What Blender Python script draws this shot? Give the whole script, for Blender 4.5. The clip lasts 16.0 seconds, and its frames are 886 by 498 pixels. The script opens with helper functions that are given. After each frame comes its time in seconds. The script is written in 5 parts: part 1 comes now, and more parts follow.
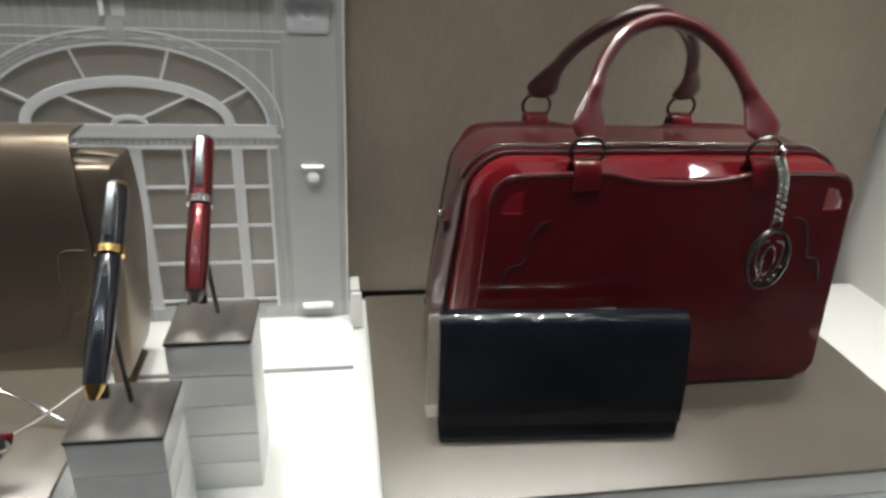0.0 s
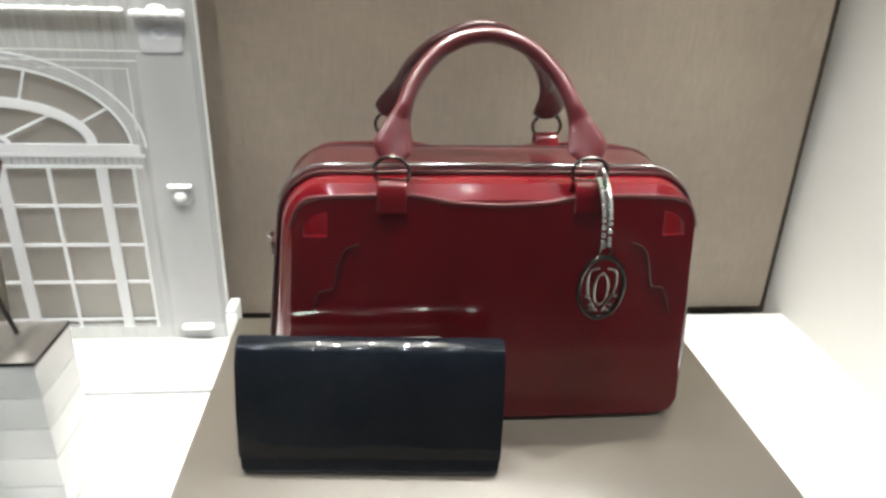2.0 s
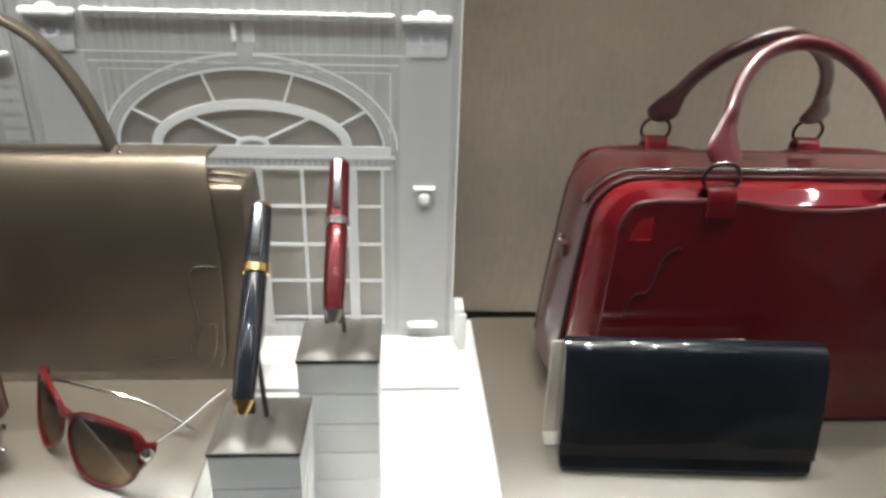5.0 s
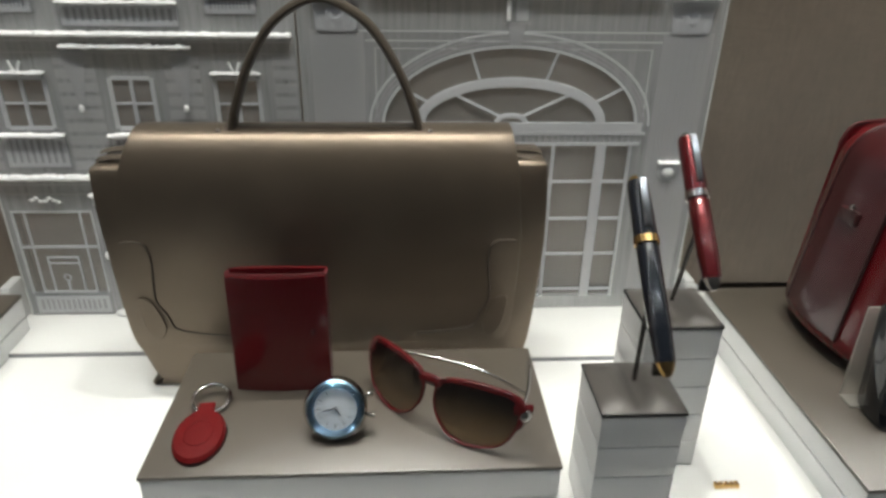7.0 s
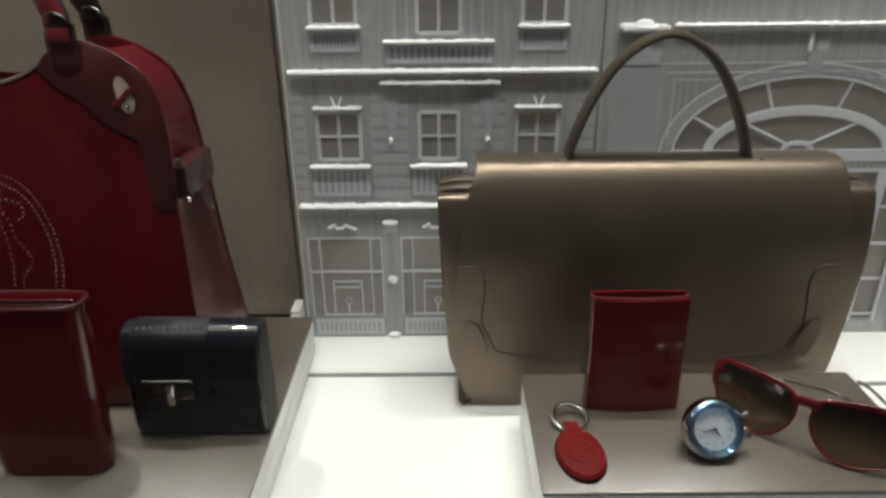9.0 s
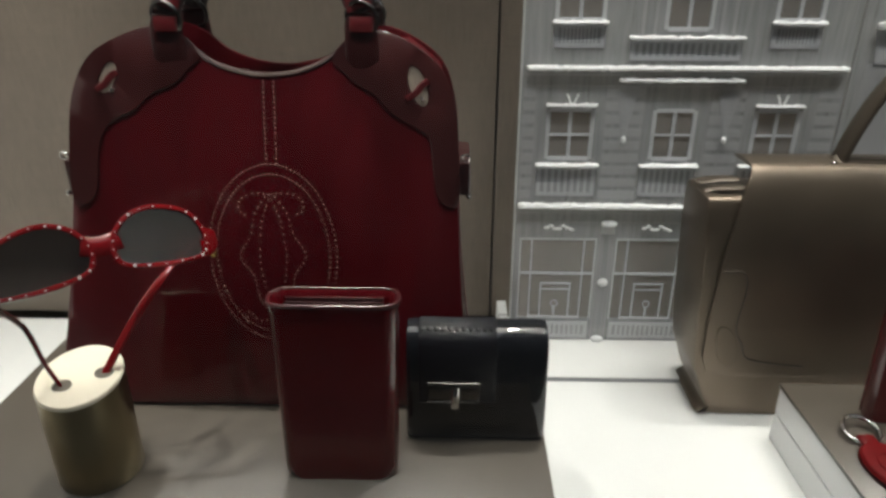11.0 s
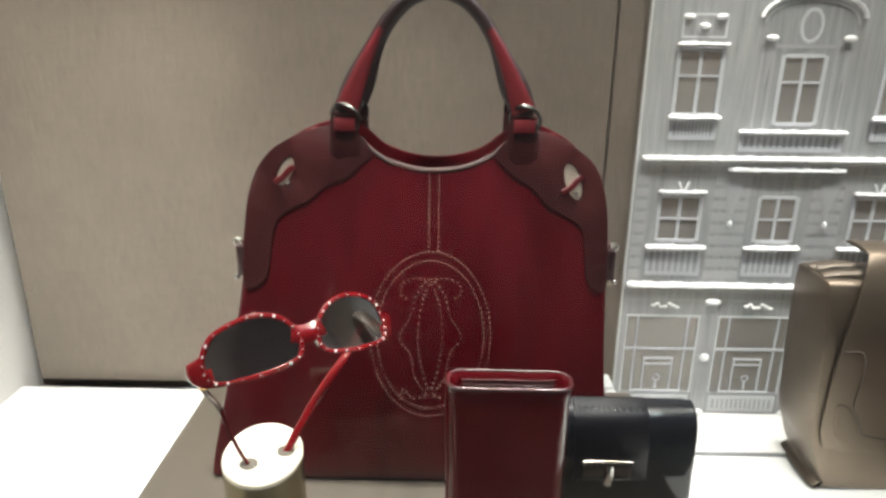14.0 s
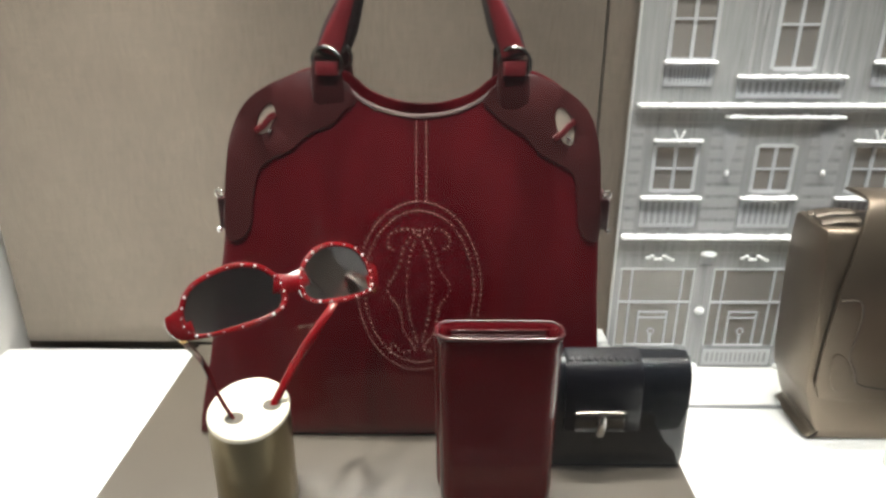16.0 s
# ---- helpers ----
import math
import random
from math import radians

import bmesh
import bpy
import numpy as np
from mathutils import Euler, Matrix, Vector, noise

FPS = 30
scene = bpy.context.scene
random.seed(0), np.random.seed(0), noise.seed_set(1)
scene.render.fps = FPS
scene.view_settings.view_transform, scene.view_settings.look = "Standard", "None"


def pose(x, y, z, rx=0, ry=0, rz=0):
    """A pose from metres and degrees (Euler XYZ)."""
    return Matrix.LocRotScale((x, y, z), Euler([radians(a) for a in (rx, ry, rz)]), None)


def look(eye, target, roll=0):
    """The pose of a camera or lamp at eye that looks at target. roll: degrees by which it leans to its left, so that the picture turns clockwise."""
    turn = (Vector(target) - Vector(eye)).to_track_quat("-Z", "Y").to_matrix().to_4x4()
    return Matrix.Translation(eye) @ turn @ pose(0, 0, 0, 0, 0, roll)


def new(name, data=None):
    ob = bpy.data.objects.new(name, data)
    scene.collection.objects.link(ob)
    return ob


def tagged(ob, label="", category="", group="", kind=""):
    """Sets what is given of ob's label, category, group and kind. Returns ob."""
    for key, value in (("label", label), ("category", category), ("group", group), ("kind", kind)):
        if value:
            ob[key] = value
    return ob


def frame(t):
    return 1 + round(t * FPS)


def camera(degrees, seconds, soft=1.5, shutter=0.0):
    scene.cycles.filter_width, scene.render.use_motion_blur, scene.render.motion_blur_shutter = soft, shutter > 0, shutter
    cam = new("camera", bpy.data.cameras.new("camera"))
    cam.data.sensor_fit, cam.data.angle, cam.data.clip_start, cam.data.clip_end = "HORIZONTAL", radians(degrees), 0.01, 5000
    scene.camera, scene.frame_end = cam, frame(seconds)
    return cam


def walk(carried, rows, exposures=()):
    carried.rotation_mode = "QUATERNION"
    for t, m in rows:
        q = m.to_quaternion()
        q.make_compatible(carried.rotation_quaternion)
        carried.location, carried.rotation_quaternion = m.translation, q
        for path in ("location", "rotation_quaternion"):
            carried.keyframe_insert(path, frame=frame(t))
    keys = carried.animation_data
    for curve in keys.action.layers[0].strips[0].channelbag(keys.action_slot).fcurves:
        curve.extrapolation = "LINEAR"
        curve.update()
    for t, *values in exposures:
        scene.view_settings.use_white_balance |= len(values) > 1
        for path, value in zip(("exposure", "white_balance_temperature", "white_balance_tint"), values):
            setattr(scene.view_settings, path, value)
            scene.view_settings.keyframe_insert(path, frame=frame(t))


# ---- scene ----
cam = camera(66.6, 16.0, soft=3.0)
PATH = [
    (0, (-0.062, 0.147, 0.374), (0.242, 1.927, -0.486), 2.9),
    (0.5, (0.011, 0.147, 0.37), (0.271, 1.926, -0.506), 5.3),
    (1, (0.077, 0.149, 0.372), (0.293, 1.937, -0.497), 3.5),
    (1.5, (0.101, 0.145, 0.372), (0.269, 1.954, -0.464), 2.3),
    (2, (0.108, 0.148, 0.374), (0.286, 1.967, -0.437), 1.9),
    (2.5, (0.109, 0.149, 0.372), (0.294, 1.969, -0.435), 1.7),
    (3, (0.113, 0.148, 0.372), (0.298, 1.958, -0.458), 1.9),
    (3.5, (0.103, 0.146, 0.371), (0.293, 1.954, -0.463), 2.6),
    (4, (0.043, 0.142, 0.375), (0.208, 1.957, -0.451), 3.2),
    (4.5, (-0.052, 0.148, 0.38), (0.092, 1.977, -0.416), 2.5),
    (5, (-0.107, 0.154, 0.376), (0.014, 1.974, -0.443), 1.7),
    (5.2, (-0.124, 0.156, 0.374), (-0.008, 1.976, -0.447), 2.0),
    (7.3, (-0.373, 0.144, 0.376), (-0.27, 1.935, -0.507), 0.7),
    (7.5, (-0.381, 0.142, 0.373), (-0.318, 1.941, -0.499), 0.7),
    (8, (-0.417, 0.138, 0.376), (-0.394, 1.922, -0.527), 1.6),
    (8.5, (-0.505, 0.137, 0.386), (-0.445, 1.964, -0.426), 0.9),
    (9, (-0.596, 0.134, 0.383), (-0.605, 1.963, -0.427), -0.6),
    (9.5, (-0.632, 0.14, 0.382), (-0.69, 1.971, -0.422), 0.1),
    (10, (-0.676, 0.147, 0.384), (-0.77, 1.963, -0.449), 0.8),
    (10.2, (-0.708, 0.153, 0.378), (-0.748, 1.986, -0.42), -0.1),
    (12.3, (-0.904, 0.137, 0.375), (-0.939, 1.958, -0.451), 0.4),
    (12.5, (-0.918, 0.142, 0.373), (-0.938, 1.969, -0.441), 0.5),
    (13, (-0.934, 0.138, 0.378), (-0.95, 1.985, -0.391), 0.6),
    (13.5, (-0.934, 0.132, 0.394), (-0.94, 2.005, -0.308), 0.9),
    (14, (-0.931, 0.122, 0.409), (-0.955, 2.012, -0.244), 0.6),
    (14.5, (-0.927, 0.117, 0.41), (-0.95, 2.008, -0.243), 0.5),
    (15, (-0.925, 0.117, 0.416), (-0.942, 2.012, -0.222), 0.7),
    (15.5, (-0.921, 0.119, 0.406), (-0.94, 2.003, -0.266), 0.3),
    (16, (-0.925, 0.132, 0.391), (-0.937, 1.989, -0.353), 0.1),
]
EXPOSURES = [(0.0, -0.25), (0.5, 0.25), (1.0, 0.55), (1.5, 0.7), (3.5, 0.7), (4.5, 0.5), (5.0, 0.35), (7.5, -0.65), (8.5, -0.65), (9.0, -0.7), (9.5, -1.25), (10.0, -1.25), (12.5, 0.15), (13.0, 0.1), (13.5, 0.3), (14.5, 0.45), (16.0, 0.42)]
walk(cam, [(t, look(eye, target, roll)) for t, eye, target, roll in PATH], EXPOSURES)

# ---- light ----
world = bpy.data.worlds.new("world")
world.use_nodes = True
world.node_tree.nodes["Background"].inputs[0].default_value = (0.9, 0.93, 1.0, 1)
world.node_tree.nodes["Background"].inputs[1].default_value = 0.05
scene.world = world

SPOTS = [(x, 0.71, 0.52, 24.0, 54) for x in (0.40, 0.09, -0.20, -0.40, -0.68, -0.98, -1.27)] + [(x, 0.49, 0.75, w * 1.15, 54) for x, w in ((0.50, 14), (0.25, 12), (-0.08, 11), (-0.30, 10), (-0.55, 10), (-0.80, 11), (-1.08, 15), (-1.32, 20))]
SPOT_Z = 0.93
for sx, sy, aim, watts, cone in SPOTS:
    la = bpy.data.lights.new("spot", "SPOT")
    la.spot_size, la.spot_blend, la.shadow_soft_size, la.energy, la.color = radians(cone), 0.9, 0.012, watts, (1.0, 0.965, 0.885)
    new("spot_lamp", la).matrix_world = look((sx, sy, SPOT_Z), (sx, aim, 0))
# unseen lamps, added to fill the fronts and give glints
HALL_FILLS = [(-2.1 + 0.48 * i, -0.15, 1.89) for i in range(8)]
for p in HALL_FILLS:
    la = bpy.data.lights.new("hall", "AREA")
    la.shape, la.size, la.energy, la.color = "DISK", 0.07, 1.7, (0.84, 0.92, 1.0)
    new("hall_fill_lamp", la).matrix_world = look(p, (p[0], p[1] + 0.05, 0))

# ---- materials ----


def material(name, colour, rough=0.5, metal=0.0, coat=0.0, grain=0.0, scale=60.0, bump=0.0, bscale=200.0, stretch=(1, 1, 1), spec=0.5, coat_rough=0.04, sheen=0.0):
    m = bpy.data.materials.new(name)
    m.use_nodes = True
    n, l = m.node_tree.nodes, m.node_tree.links
    b = n["Principled BSDF"]
    b.inputs["Base Color"].default_value = (*colour, 1)
    b.inputs["Roughness"].default_value = rough
    b.inputs["Metallic"].default_value = metal
    b.inputs["Coat Weight"].default_value = coat
    b.inputs["Coat Roughness"].default_value = coat_rough
    b.inputs["Specular IOR Level"].default_value = spec
    b.inputs["Sheen Weight"].default_value = sheen
    co = n.new("ShaderNodeTexCoord")
    mp = n.new("ShaderNodeMapping")
    mp.inputs["Scale"].default_value = stretch
    l.new(co.outputs["Object"], mp.inputs["Vector"])
    if grain:
        total = None
        for sc, w in ((scale, 1.0), (scale * 0.13, 0.8)):
            t = n.new("ShaderNodeTexNoise")
            t.inputs["Scale"].default_value, t.inputs["Detail"].default_value = sc, 5
            l.new(mp.outputs[0], t.inputs["Vector"])
            r = n.new("ShaderNodeMapRange")
            r.inputs["To Min"].default_value, r.inputs["To Max"].default_value = 1 - grain * w, 1 + grain * w
            r.inputs["From Min"].default_value, r.inputs["From Max"].default_value = 0.25, 0.75
            l.new(t.outputs["Fac"], r.inputs["Value"])
            if total is None:
                total = r.outputs[0]
            else:
                mu = n.new("ShaderNodeMath")
                mu.operation = "MULTIPLY"
                l.new(total, mu.inputs[0]), l.new(r.outputs[0], mu.inputs[1])
                total = mu.outputs[0]
        sc = n.new("ShaderNodeVectorMath")
        sc.operation = "SCALE"
        sc.inputs[0].default_value = colour
        l.new(total, sc.inputs["Scale"])
        l.new(sc.outputs[0], b.inputs["Base Color"])
    if bump:
        t = n.new("ShaderNodeTexNoise")
        t.inputs["Scale"].default_value, t.inputs["Detail"].default_value = bscale, 3
        l.new(mp.outputs[0], t.inputs["Vector"])
        bn = n.new("ShaderNodeBump")
        bn.inputs["Strength"].default_value, bn.inputs["Distance"].default_value = bump, 0.001
        l.new(t.outputs["Fac"], bn.inputs["Height"])
        l.new(bn.outputs[0], b.inputs["Normal"])
        if coat:
            bw = n.new("ShaderNodeBump")
            bw.inputs["Strength"].default_value, bw.inputs["Distance"].default_value = 0.30, 0.006
            tw = n.new("ShaderNodeTexNoise")
            tw.inputs["Scale"].default_value, tw.inputs["Detail"].default_value = 14, 1
            l.new(mp.outputs[0], tw.inputs["Vector"])
            l.new(tw.outputs["Fac"], bw.inputs["Height"])
            l.new(bw.outputs[0], b.inputs["Coat Normal"])
    return m


def see_through(name, colour, clear, tint=(1, 1, 1), gloss=0.04, rough=0.05, streak=0.0, sheen_tint=(1, 1, 1), fade=None):
    """A sheet that lets part of the light through: printed acrylic, lens tint, clear pane."""
    m = bpy.data.materials.new(name)
    m.use_nodes = True
    n, l = m.node_tree.nodes, m.node_tree.links
    n.clear()
    out = n.new("ShaderNodeOutputMaterial")
    tr = n.new("ShaderNodeBsdfTransparent")
    tr.inputs[0].default_value = (*tint, 1)
    di = n.new("ShaderNodeBsdfDiffuse")
    di.inputs[0].default_value = (*colour, 1)
    tl = n.new("ShaderNodeBsdfTranslucent")
    tl.inputs[0].default_value = (*colour, 1)
    a = n.new("ShaderNodeMixShader")
    a.inputs[0].default_value = 0.3
    l.new(di.outputs[0], a.inputs[1]), l.new(tl.outputs[0], a.inputs[2])
    b = n.new("ShaderNodeMixShader")
    b.inputs[0].default_value = clear
    l.new(a.outputs[0], b.inputs[1]), l.new(tr.outputs[0], b.inputs[2])
    if streak:
        co = n.new("ShaderNodeTexCoord")
        mp = n.new("ShaderNodeMapping")
        mp.inputs["Scale"].default_value = (260, 260, 14)
        t = n.new("ShaderNodeTexNoise")
        t.inputs["Scale"].default_value, t.inputs["Detail"].default_value = 1.0, 4
        r = n.new("ShaderNodeMapRange")
        r.inputs["From Min"].default_value, r.inputs["From Max"].default_value = 0.3, 0.7
        r.inputs["To Min"].default_value, r.inputs["To Max"].default_value = clear - streak, clear + streak
        l.new(co.outputs["Object"], mp.inputs[0]), l.new(mp.outputs[0], t.inputs["Vector"])
        l.new(t.outputs["Fac"], r.inputs["Value"]), l.new(r.outputs[0], b.inputs[0])
    if fade:
        co = n.new("ShaderNodeTexCoord")
        sp = n.new("ShaderNodeSeparateXYZ")
        r = n.new("ShaderNodeMapRange")
        r.inputs["From Min"].default_value, r.inputs["From Max"].default_value = fade[:2]
        mx = n.new("ShaderNodeMix")
        mx.data_type = "RGBA"
        mx.inputs[6].default_value, mx.inputs[7].default_value = (*fade[2], 1), (*tint, 1)
        l.new(co.outputs["Object"], sp.inputs[0]), l.new(sp.outputs["Z"], r.inputs["Value"])
        l.new(r.outputs[0], mx.inputs[0])
        l.new(mx.outputs[2], tr.inputs[0])
    gl = n.new("ShaderNodeBsdfGlossy")
    gl.inputs[0].default_value = (*sheen_tint, 1)
    gl.inputs["Roughness"].default_value = rough
    c = n.new("ShaderNodeMixShader")
    c.inputs[0].default_value = gloss
    l.new(b.outputs[0], c.inputs[1]), l.new(gl.outputs[0], c.inputs[2])
    l.new(c.outputs[0], out.inputs[0])
    return m


def woven(name, colour):
    m = material(name, colour, rough=0.85, grain=0.10, scale=9, sheen=0.2, spec=0.2)
    n, l = m.node_tree.nodes, m.node_tree.links
    b = n["Principled BSDF"]
    co = n.new("ShaderNodeTexCoord")
    src = b.inputs["Base Color"].links[0].from_socket
    for sx, sz, lo in ((900, 45, 0.90), (45, 900, 0.95), (2200, 2200, 0.92)):
        mp = n.new("ShaderNodeMapping")
        mp.inputs["Scale"].default_value = (sx, sx, sz)
        t = n.new("ShaderNodeTexNoise")
        t.inputs["Scale"].default_value, t.inputs["Detail"].default_value = 1.0, 2
        r = n.new("ShaderNodeMapRange")
        r.inputs["From Min"].default_value, r.inputs["From Max"].default_value = 0.3, 0.7
        r.inputs["To Min"].default_value, r.inputs["To Max"].default_value = lo, 2 - lo
        v = n.new("ShaderNodeVectorMath")
        v.operation = "SCALE"
        l.new(co.outputs["Object"], mp.inputs[0]), l.new(mp.outputs[0], t.inputs["Vector"])
        l.new(t.outputs["Fac"], r.inputs["Value"]), l.new(r.outputs[0], v.inputs["Scale"]), l.new(src, v.inputs[0])
        src = v.outputs[0]
    l.new(src, b.inputs["Base Color"])
    return m


WHITE = material("white_lacquer", (0.74, 0.75, 0.74), 0.35, grain=0.015, scale=30)
WHITE_WALL = material("white_wall_paint", (0.80, 0.79, 0.77), 0.55, grain=0.02, scale=12, bump=0.15, bscale=400)
WHITE_BLOCK = material("satin_white_block", (0.78, 0.79, 0.79), 0.3, grain=0.02, scale=25)
FABRIC = woven("taupe_linen", (0.240, 0.200, 0.162))
MAT_GREY = material("taupe_leatherette", (0.082, 0.070, 0.056), 0.33, grain=0.06, scale=30, bump=0.25, bscale=900, spec=1.0)
DARK = material("dark_bronze_gap", (0.035, 0.022, 0.012), 0.5, grain=0.2, scale=30)
HALL = material("hall_plaster", (0.24, 0.235, 0.23), 0.8, grain=0.1, scale=3)
HALL_FLOOR = material("hall_stone", (0.30, 0.27, 0.24), 0.35, grain=0.4, scale=4)
# the stretched grain of these two paints vertical reflection streaks into the colour
BURGUNDY = material("burgundy_patent", (0.066, 0.0032, 0.0060), 0.30, coat=1.0, grain=0.28, scale=14, stretch=(1.7, 1.7, 0.35), bump=0.05, bscale=60, spec=0.15)
CHERRY = material("cherry_patent", (0.112, 0.0028, 0.0068), 0.28, coat=1.0, grain=0.22, scale=14, stretch=(1.7, 1.7, 0.35), bump=0.05, bscale=60, spec=0.15)
RED_PATENT = material("red_patent", (0.118, 0.0030, 0.007), 0.25, coat=1.0, grain=0.06, scale=20, bump=0.05, bscale=60, spec=0.15)
ROSE = material("rose_burgundy_leather", (0.072, 0.009, 0.012), 0.30, coat=0.8, coat_rough=0.10, grain=0.12, scale=40, bump=0.2, bscale=500)
ROSE_PATENT = material("rose_burgundy_patent", (0.050, 0.0062, 0.0085), 0.30, coat=1.0, grain=0.15, scale=14, bump=0.08, bscale=60)
OXBLOOD = material("oxblood_leather_trim", (0.034, 0.006, 0.007), 0.35, coat=0.7, coat_rough=0.12, grain=0.15, scale=40, bump=0.25, bscale=500)
STRAP_RED = material("red_strap_leather", (0.105, 0.008, 0.011), 0.32, coat=0.8, coat_rough=0.10, grain=0.12, scale=50, bump=0.2, bscale=500)
NAVY = material("navy_patent", (0.0024, 0.0042, 0.0080), 0.20, coat=1.0, grain=0.1, scale=20, bump=0.05, bscale=60, spec=0.15)
TRIM_PATENT = material("dark_burgundy_patent_trim", (0.034, 0.0075, 0.0078), 0.35, coat=1.0, coat_rough=0.06, grain=0.15, scale=30, bump=0.08, bscale=120, spec=0.15)
CRYSTAL = material("tiny_crystals", (0.9, 0.9, 0.9), 0.08, spec=0.9, coat=1.0)
# the back handle's rose leather, with its shade put into a darker colour
ROSE_SHADED = material("shaded_rose_leather", (0.030, 0.0060, 0.0070), 0.32, coat=0.5, coat_rough=0.2, grain=0.12, scale=40, bump=0.2, bscale=500)
BLACK_MATTE = material("black_calf", (0.008, 0.008, 0.009), 0.6, grain=0.15, scale=60, bump=0.2, bscale=500, spec=0.2)
BLACK_PATENT = material("black_patent", (0.008, 0.009, 0.012), 0.25, coat=1.0, grain=0.1, scale=20, bump=0.05, bscale=60, spec=0.15)
SCALES = material("dark_reptile_leather", (0.006, 0.006, 0.009), 0.34, coat=0.3, spec=0.25, grain=0.3, scale=260, bump=0.7, bscale=620)
WINE = material("wine_patent", (0.098, 0.0036, 0.0068), 0.25, coat=1.0, grain=0.12, scale=20, bump=0.05, bscale=60, spec=0.15)
TAUPE = material("bronze_taupe_leather", (0.164, 0.131, 0.099), 0.35, grain=0.10, scale=30, bump=0.3, bscale=700, spec=0.6, metal=0.78)
TAUPE_DARK = material("dark_taupe_leather", (0.075, 0.060, 0.045), 0.40, grain=0.12, scale=30, bump=0.3, bscale=700, metal=0.4)
CHROME = material("polished_steel", (0.62, 0.61, 0.59), 0.12, 1.0, grain=0.05, scale=80)
# polished steel; its blue stands in for a reflection on the clock
BLUE_GLEAM = material("steel_blue_reflection", (0.30, 0.46, 0.60), 0.16, 1.0, grain=0.08, scale=80)
GUNMETAL = material("gunmetal", (0.10, 0.095, 0.09), 0.22, 1.0, grain=0.1, scale=80)
GOLD = material("yellow_gold", (0.75, 0.48, 0.18), 0.18, 1.0, grain=0.05, scale=80)
BRASS = material("brushed_brass", (0.30, 0.25, 0.155), 0.34, 1.0, grain=0.12, scale=60, stretch=(1, 1, 0.05))
CREAM = material("cream_top", (0.78, 0.72, 0.58), 0.4, grain=0.03, scale=60)
HOLE = material("shadowed_hole", (0.10, 0.085, 0.065), 0.7)
FRAME_RED = material("red_acetate", (0.19, 0.004, 0.007), 0.2, coat=0.8, grain=0.08, scale=60)
FRAME_WINE = material("dark_red_acetate", (0.085, 0.004, 0.006), 0.2, coat=0.8, grain=0.15, scale=60)
PEN_BLACK = material("black_resin", (0.006, 0.008, 0.013), 0.15, coat=1.0)
PEN_RED = material("red_lacquer", (0.10, 0.002, 0.005), 0.22, metal=0.6, coat=1.0)
FOB_RED = material("red_grained_leather", (0.105, 0.0020, 0.003), 0.45, grain=0.12, scale=90, bump=0.5, bscale=500, spec=0.15)
DIAL = material("white_dial", (0.75, 0.77, 0.78), 0.35)
INK = material("black_ink", (0.01, 0.01, 0.012), 0.5)
STITCH = material("pale_stitching", (0.34, 0.20, 0.17), 0.6)
SNOW = material("white_snow_relief", (0.84, 0.85, 0.86), 0.75, grain=0.03, scale=120, bump=0.8, bscale=500)
PRINT = see_through("white_printed_line", (0.80, 0.82, 0.85), 0.36, gloss=0.02)
FROST = see_through("frosted_acrylic", (0.72, 0.75, 0.77), 0.63, gloss=0.03, streak=0.06)
FAINT = see_through("pale_relief", (0.72, 0.73, 0.75), 0.54, gloss=0.02)
CLEAR = see_through("clear_acrylic", (0.72, 0.71, 0.69), 0.82, gloss=0.03)
EDGE = see_through("acrylic_edge", (0.85, 0.87, 0.87), 0.35, gloss=0.06)
LENS = see_through("grey_gradient_lens", (0.06, 0.055, 0.05), 0.84, tint=(0.30, 0.27, 0.26), gloss=0.20, rough=0.02, fade=(0.180, 0.206, (0.58, 0.58, 0.62)))
LENS_BROWN = see_through("brown_lens", (0.03, 0.025, 0.02), 0.8, tint=(0.09, 0.075, 0.07), gloss=0.07, rough=0.02, fade=(0.050, 0.082, (0.72, 0.62, 0.48)))
# reflected glint along the tote's neck edge, painted as a pale colour
NECK_GLINT = material("neck_edge_glint", (0.30, 0.22, 0.21), 0.22, 0.6, coat=1.0, grain=0.1, scale=60)
HANDLE_DARK = material("near_black_oxblood_leather", (0.014, 0.006, 0.006), 0.35, coat=0.7, coat_rough=0.12, grain=0.15, scale=40, bump=0.25, bscale=500)
CLIP_STEEL = material("bright_satin_steel", (0.72, 0.75, 0.78), 0.26, 1.0, grain=0.05, scale=80)
GLASS = see_through("window_glass", (0.5, 0.5, 0.5), 1.0, tint=(0.985, 0.99, 0.985), gloss=0.04, rough=0.0)
DIODE = bpy.data.materials.new("diode_glow")
DIODE.use_nodes = True
DIODE.node_tree.nodes["Principled BSDF"].inputs["Emission Color"].default_value = (0.95, 0.98, 1.0, 1)
DIODE.node_tree.nodes["Principled BSDF"].inputs["Emission Strength"].default_value = 60
# the blue gloss tint imitates a reflection in the clock's crystal
DOME = see_through("clear_crystal", (0.5, 0.6, 0.7), 0.97, gloss=0.15, rough=0.05, sheen_tint=(0.30, 0.62, 0.95))
TISSUE = see_through("clear_prop", (0.75, 0.72, 0.66), 0.6, gloss=0.08)
GLOW = bpy.data.materials.new("lamp_glow")
GLOW.use_nodes = True
GLOW.node_tree.nodes["Principled BSDF"].inputs["Emission Color"].default_value = (1, 0.95, 0.88, 1)
GLOW.node_tree.nodes["Principled BSDF"].inputs["Emission Strength"].default_value = 3.5

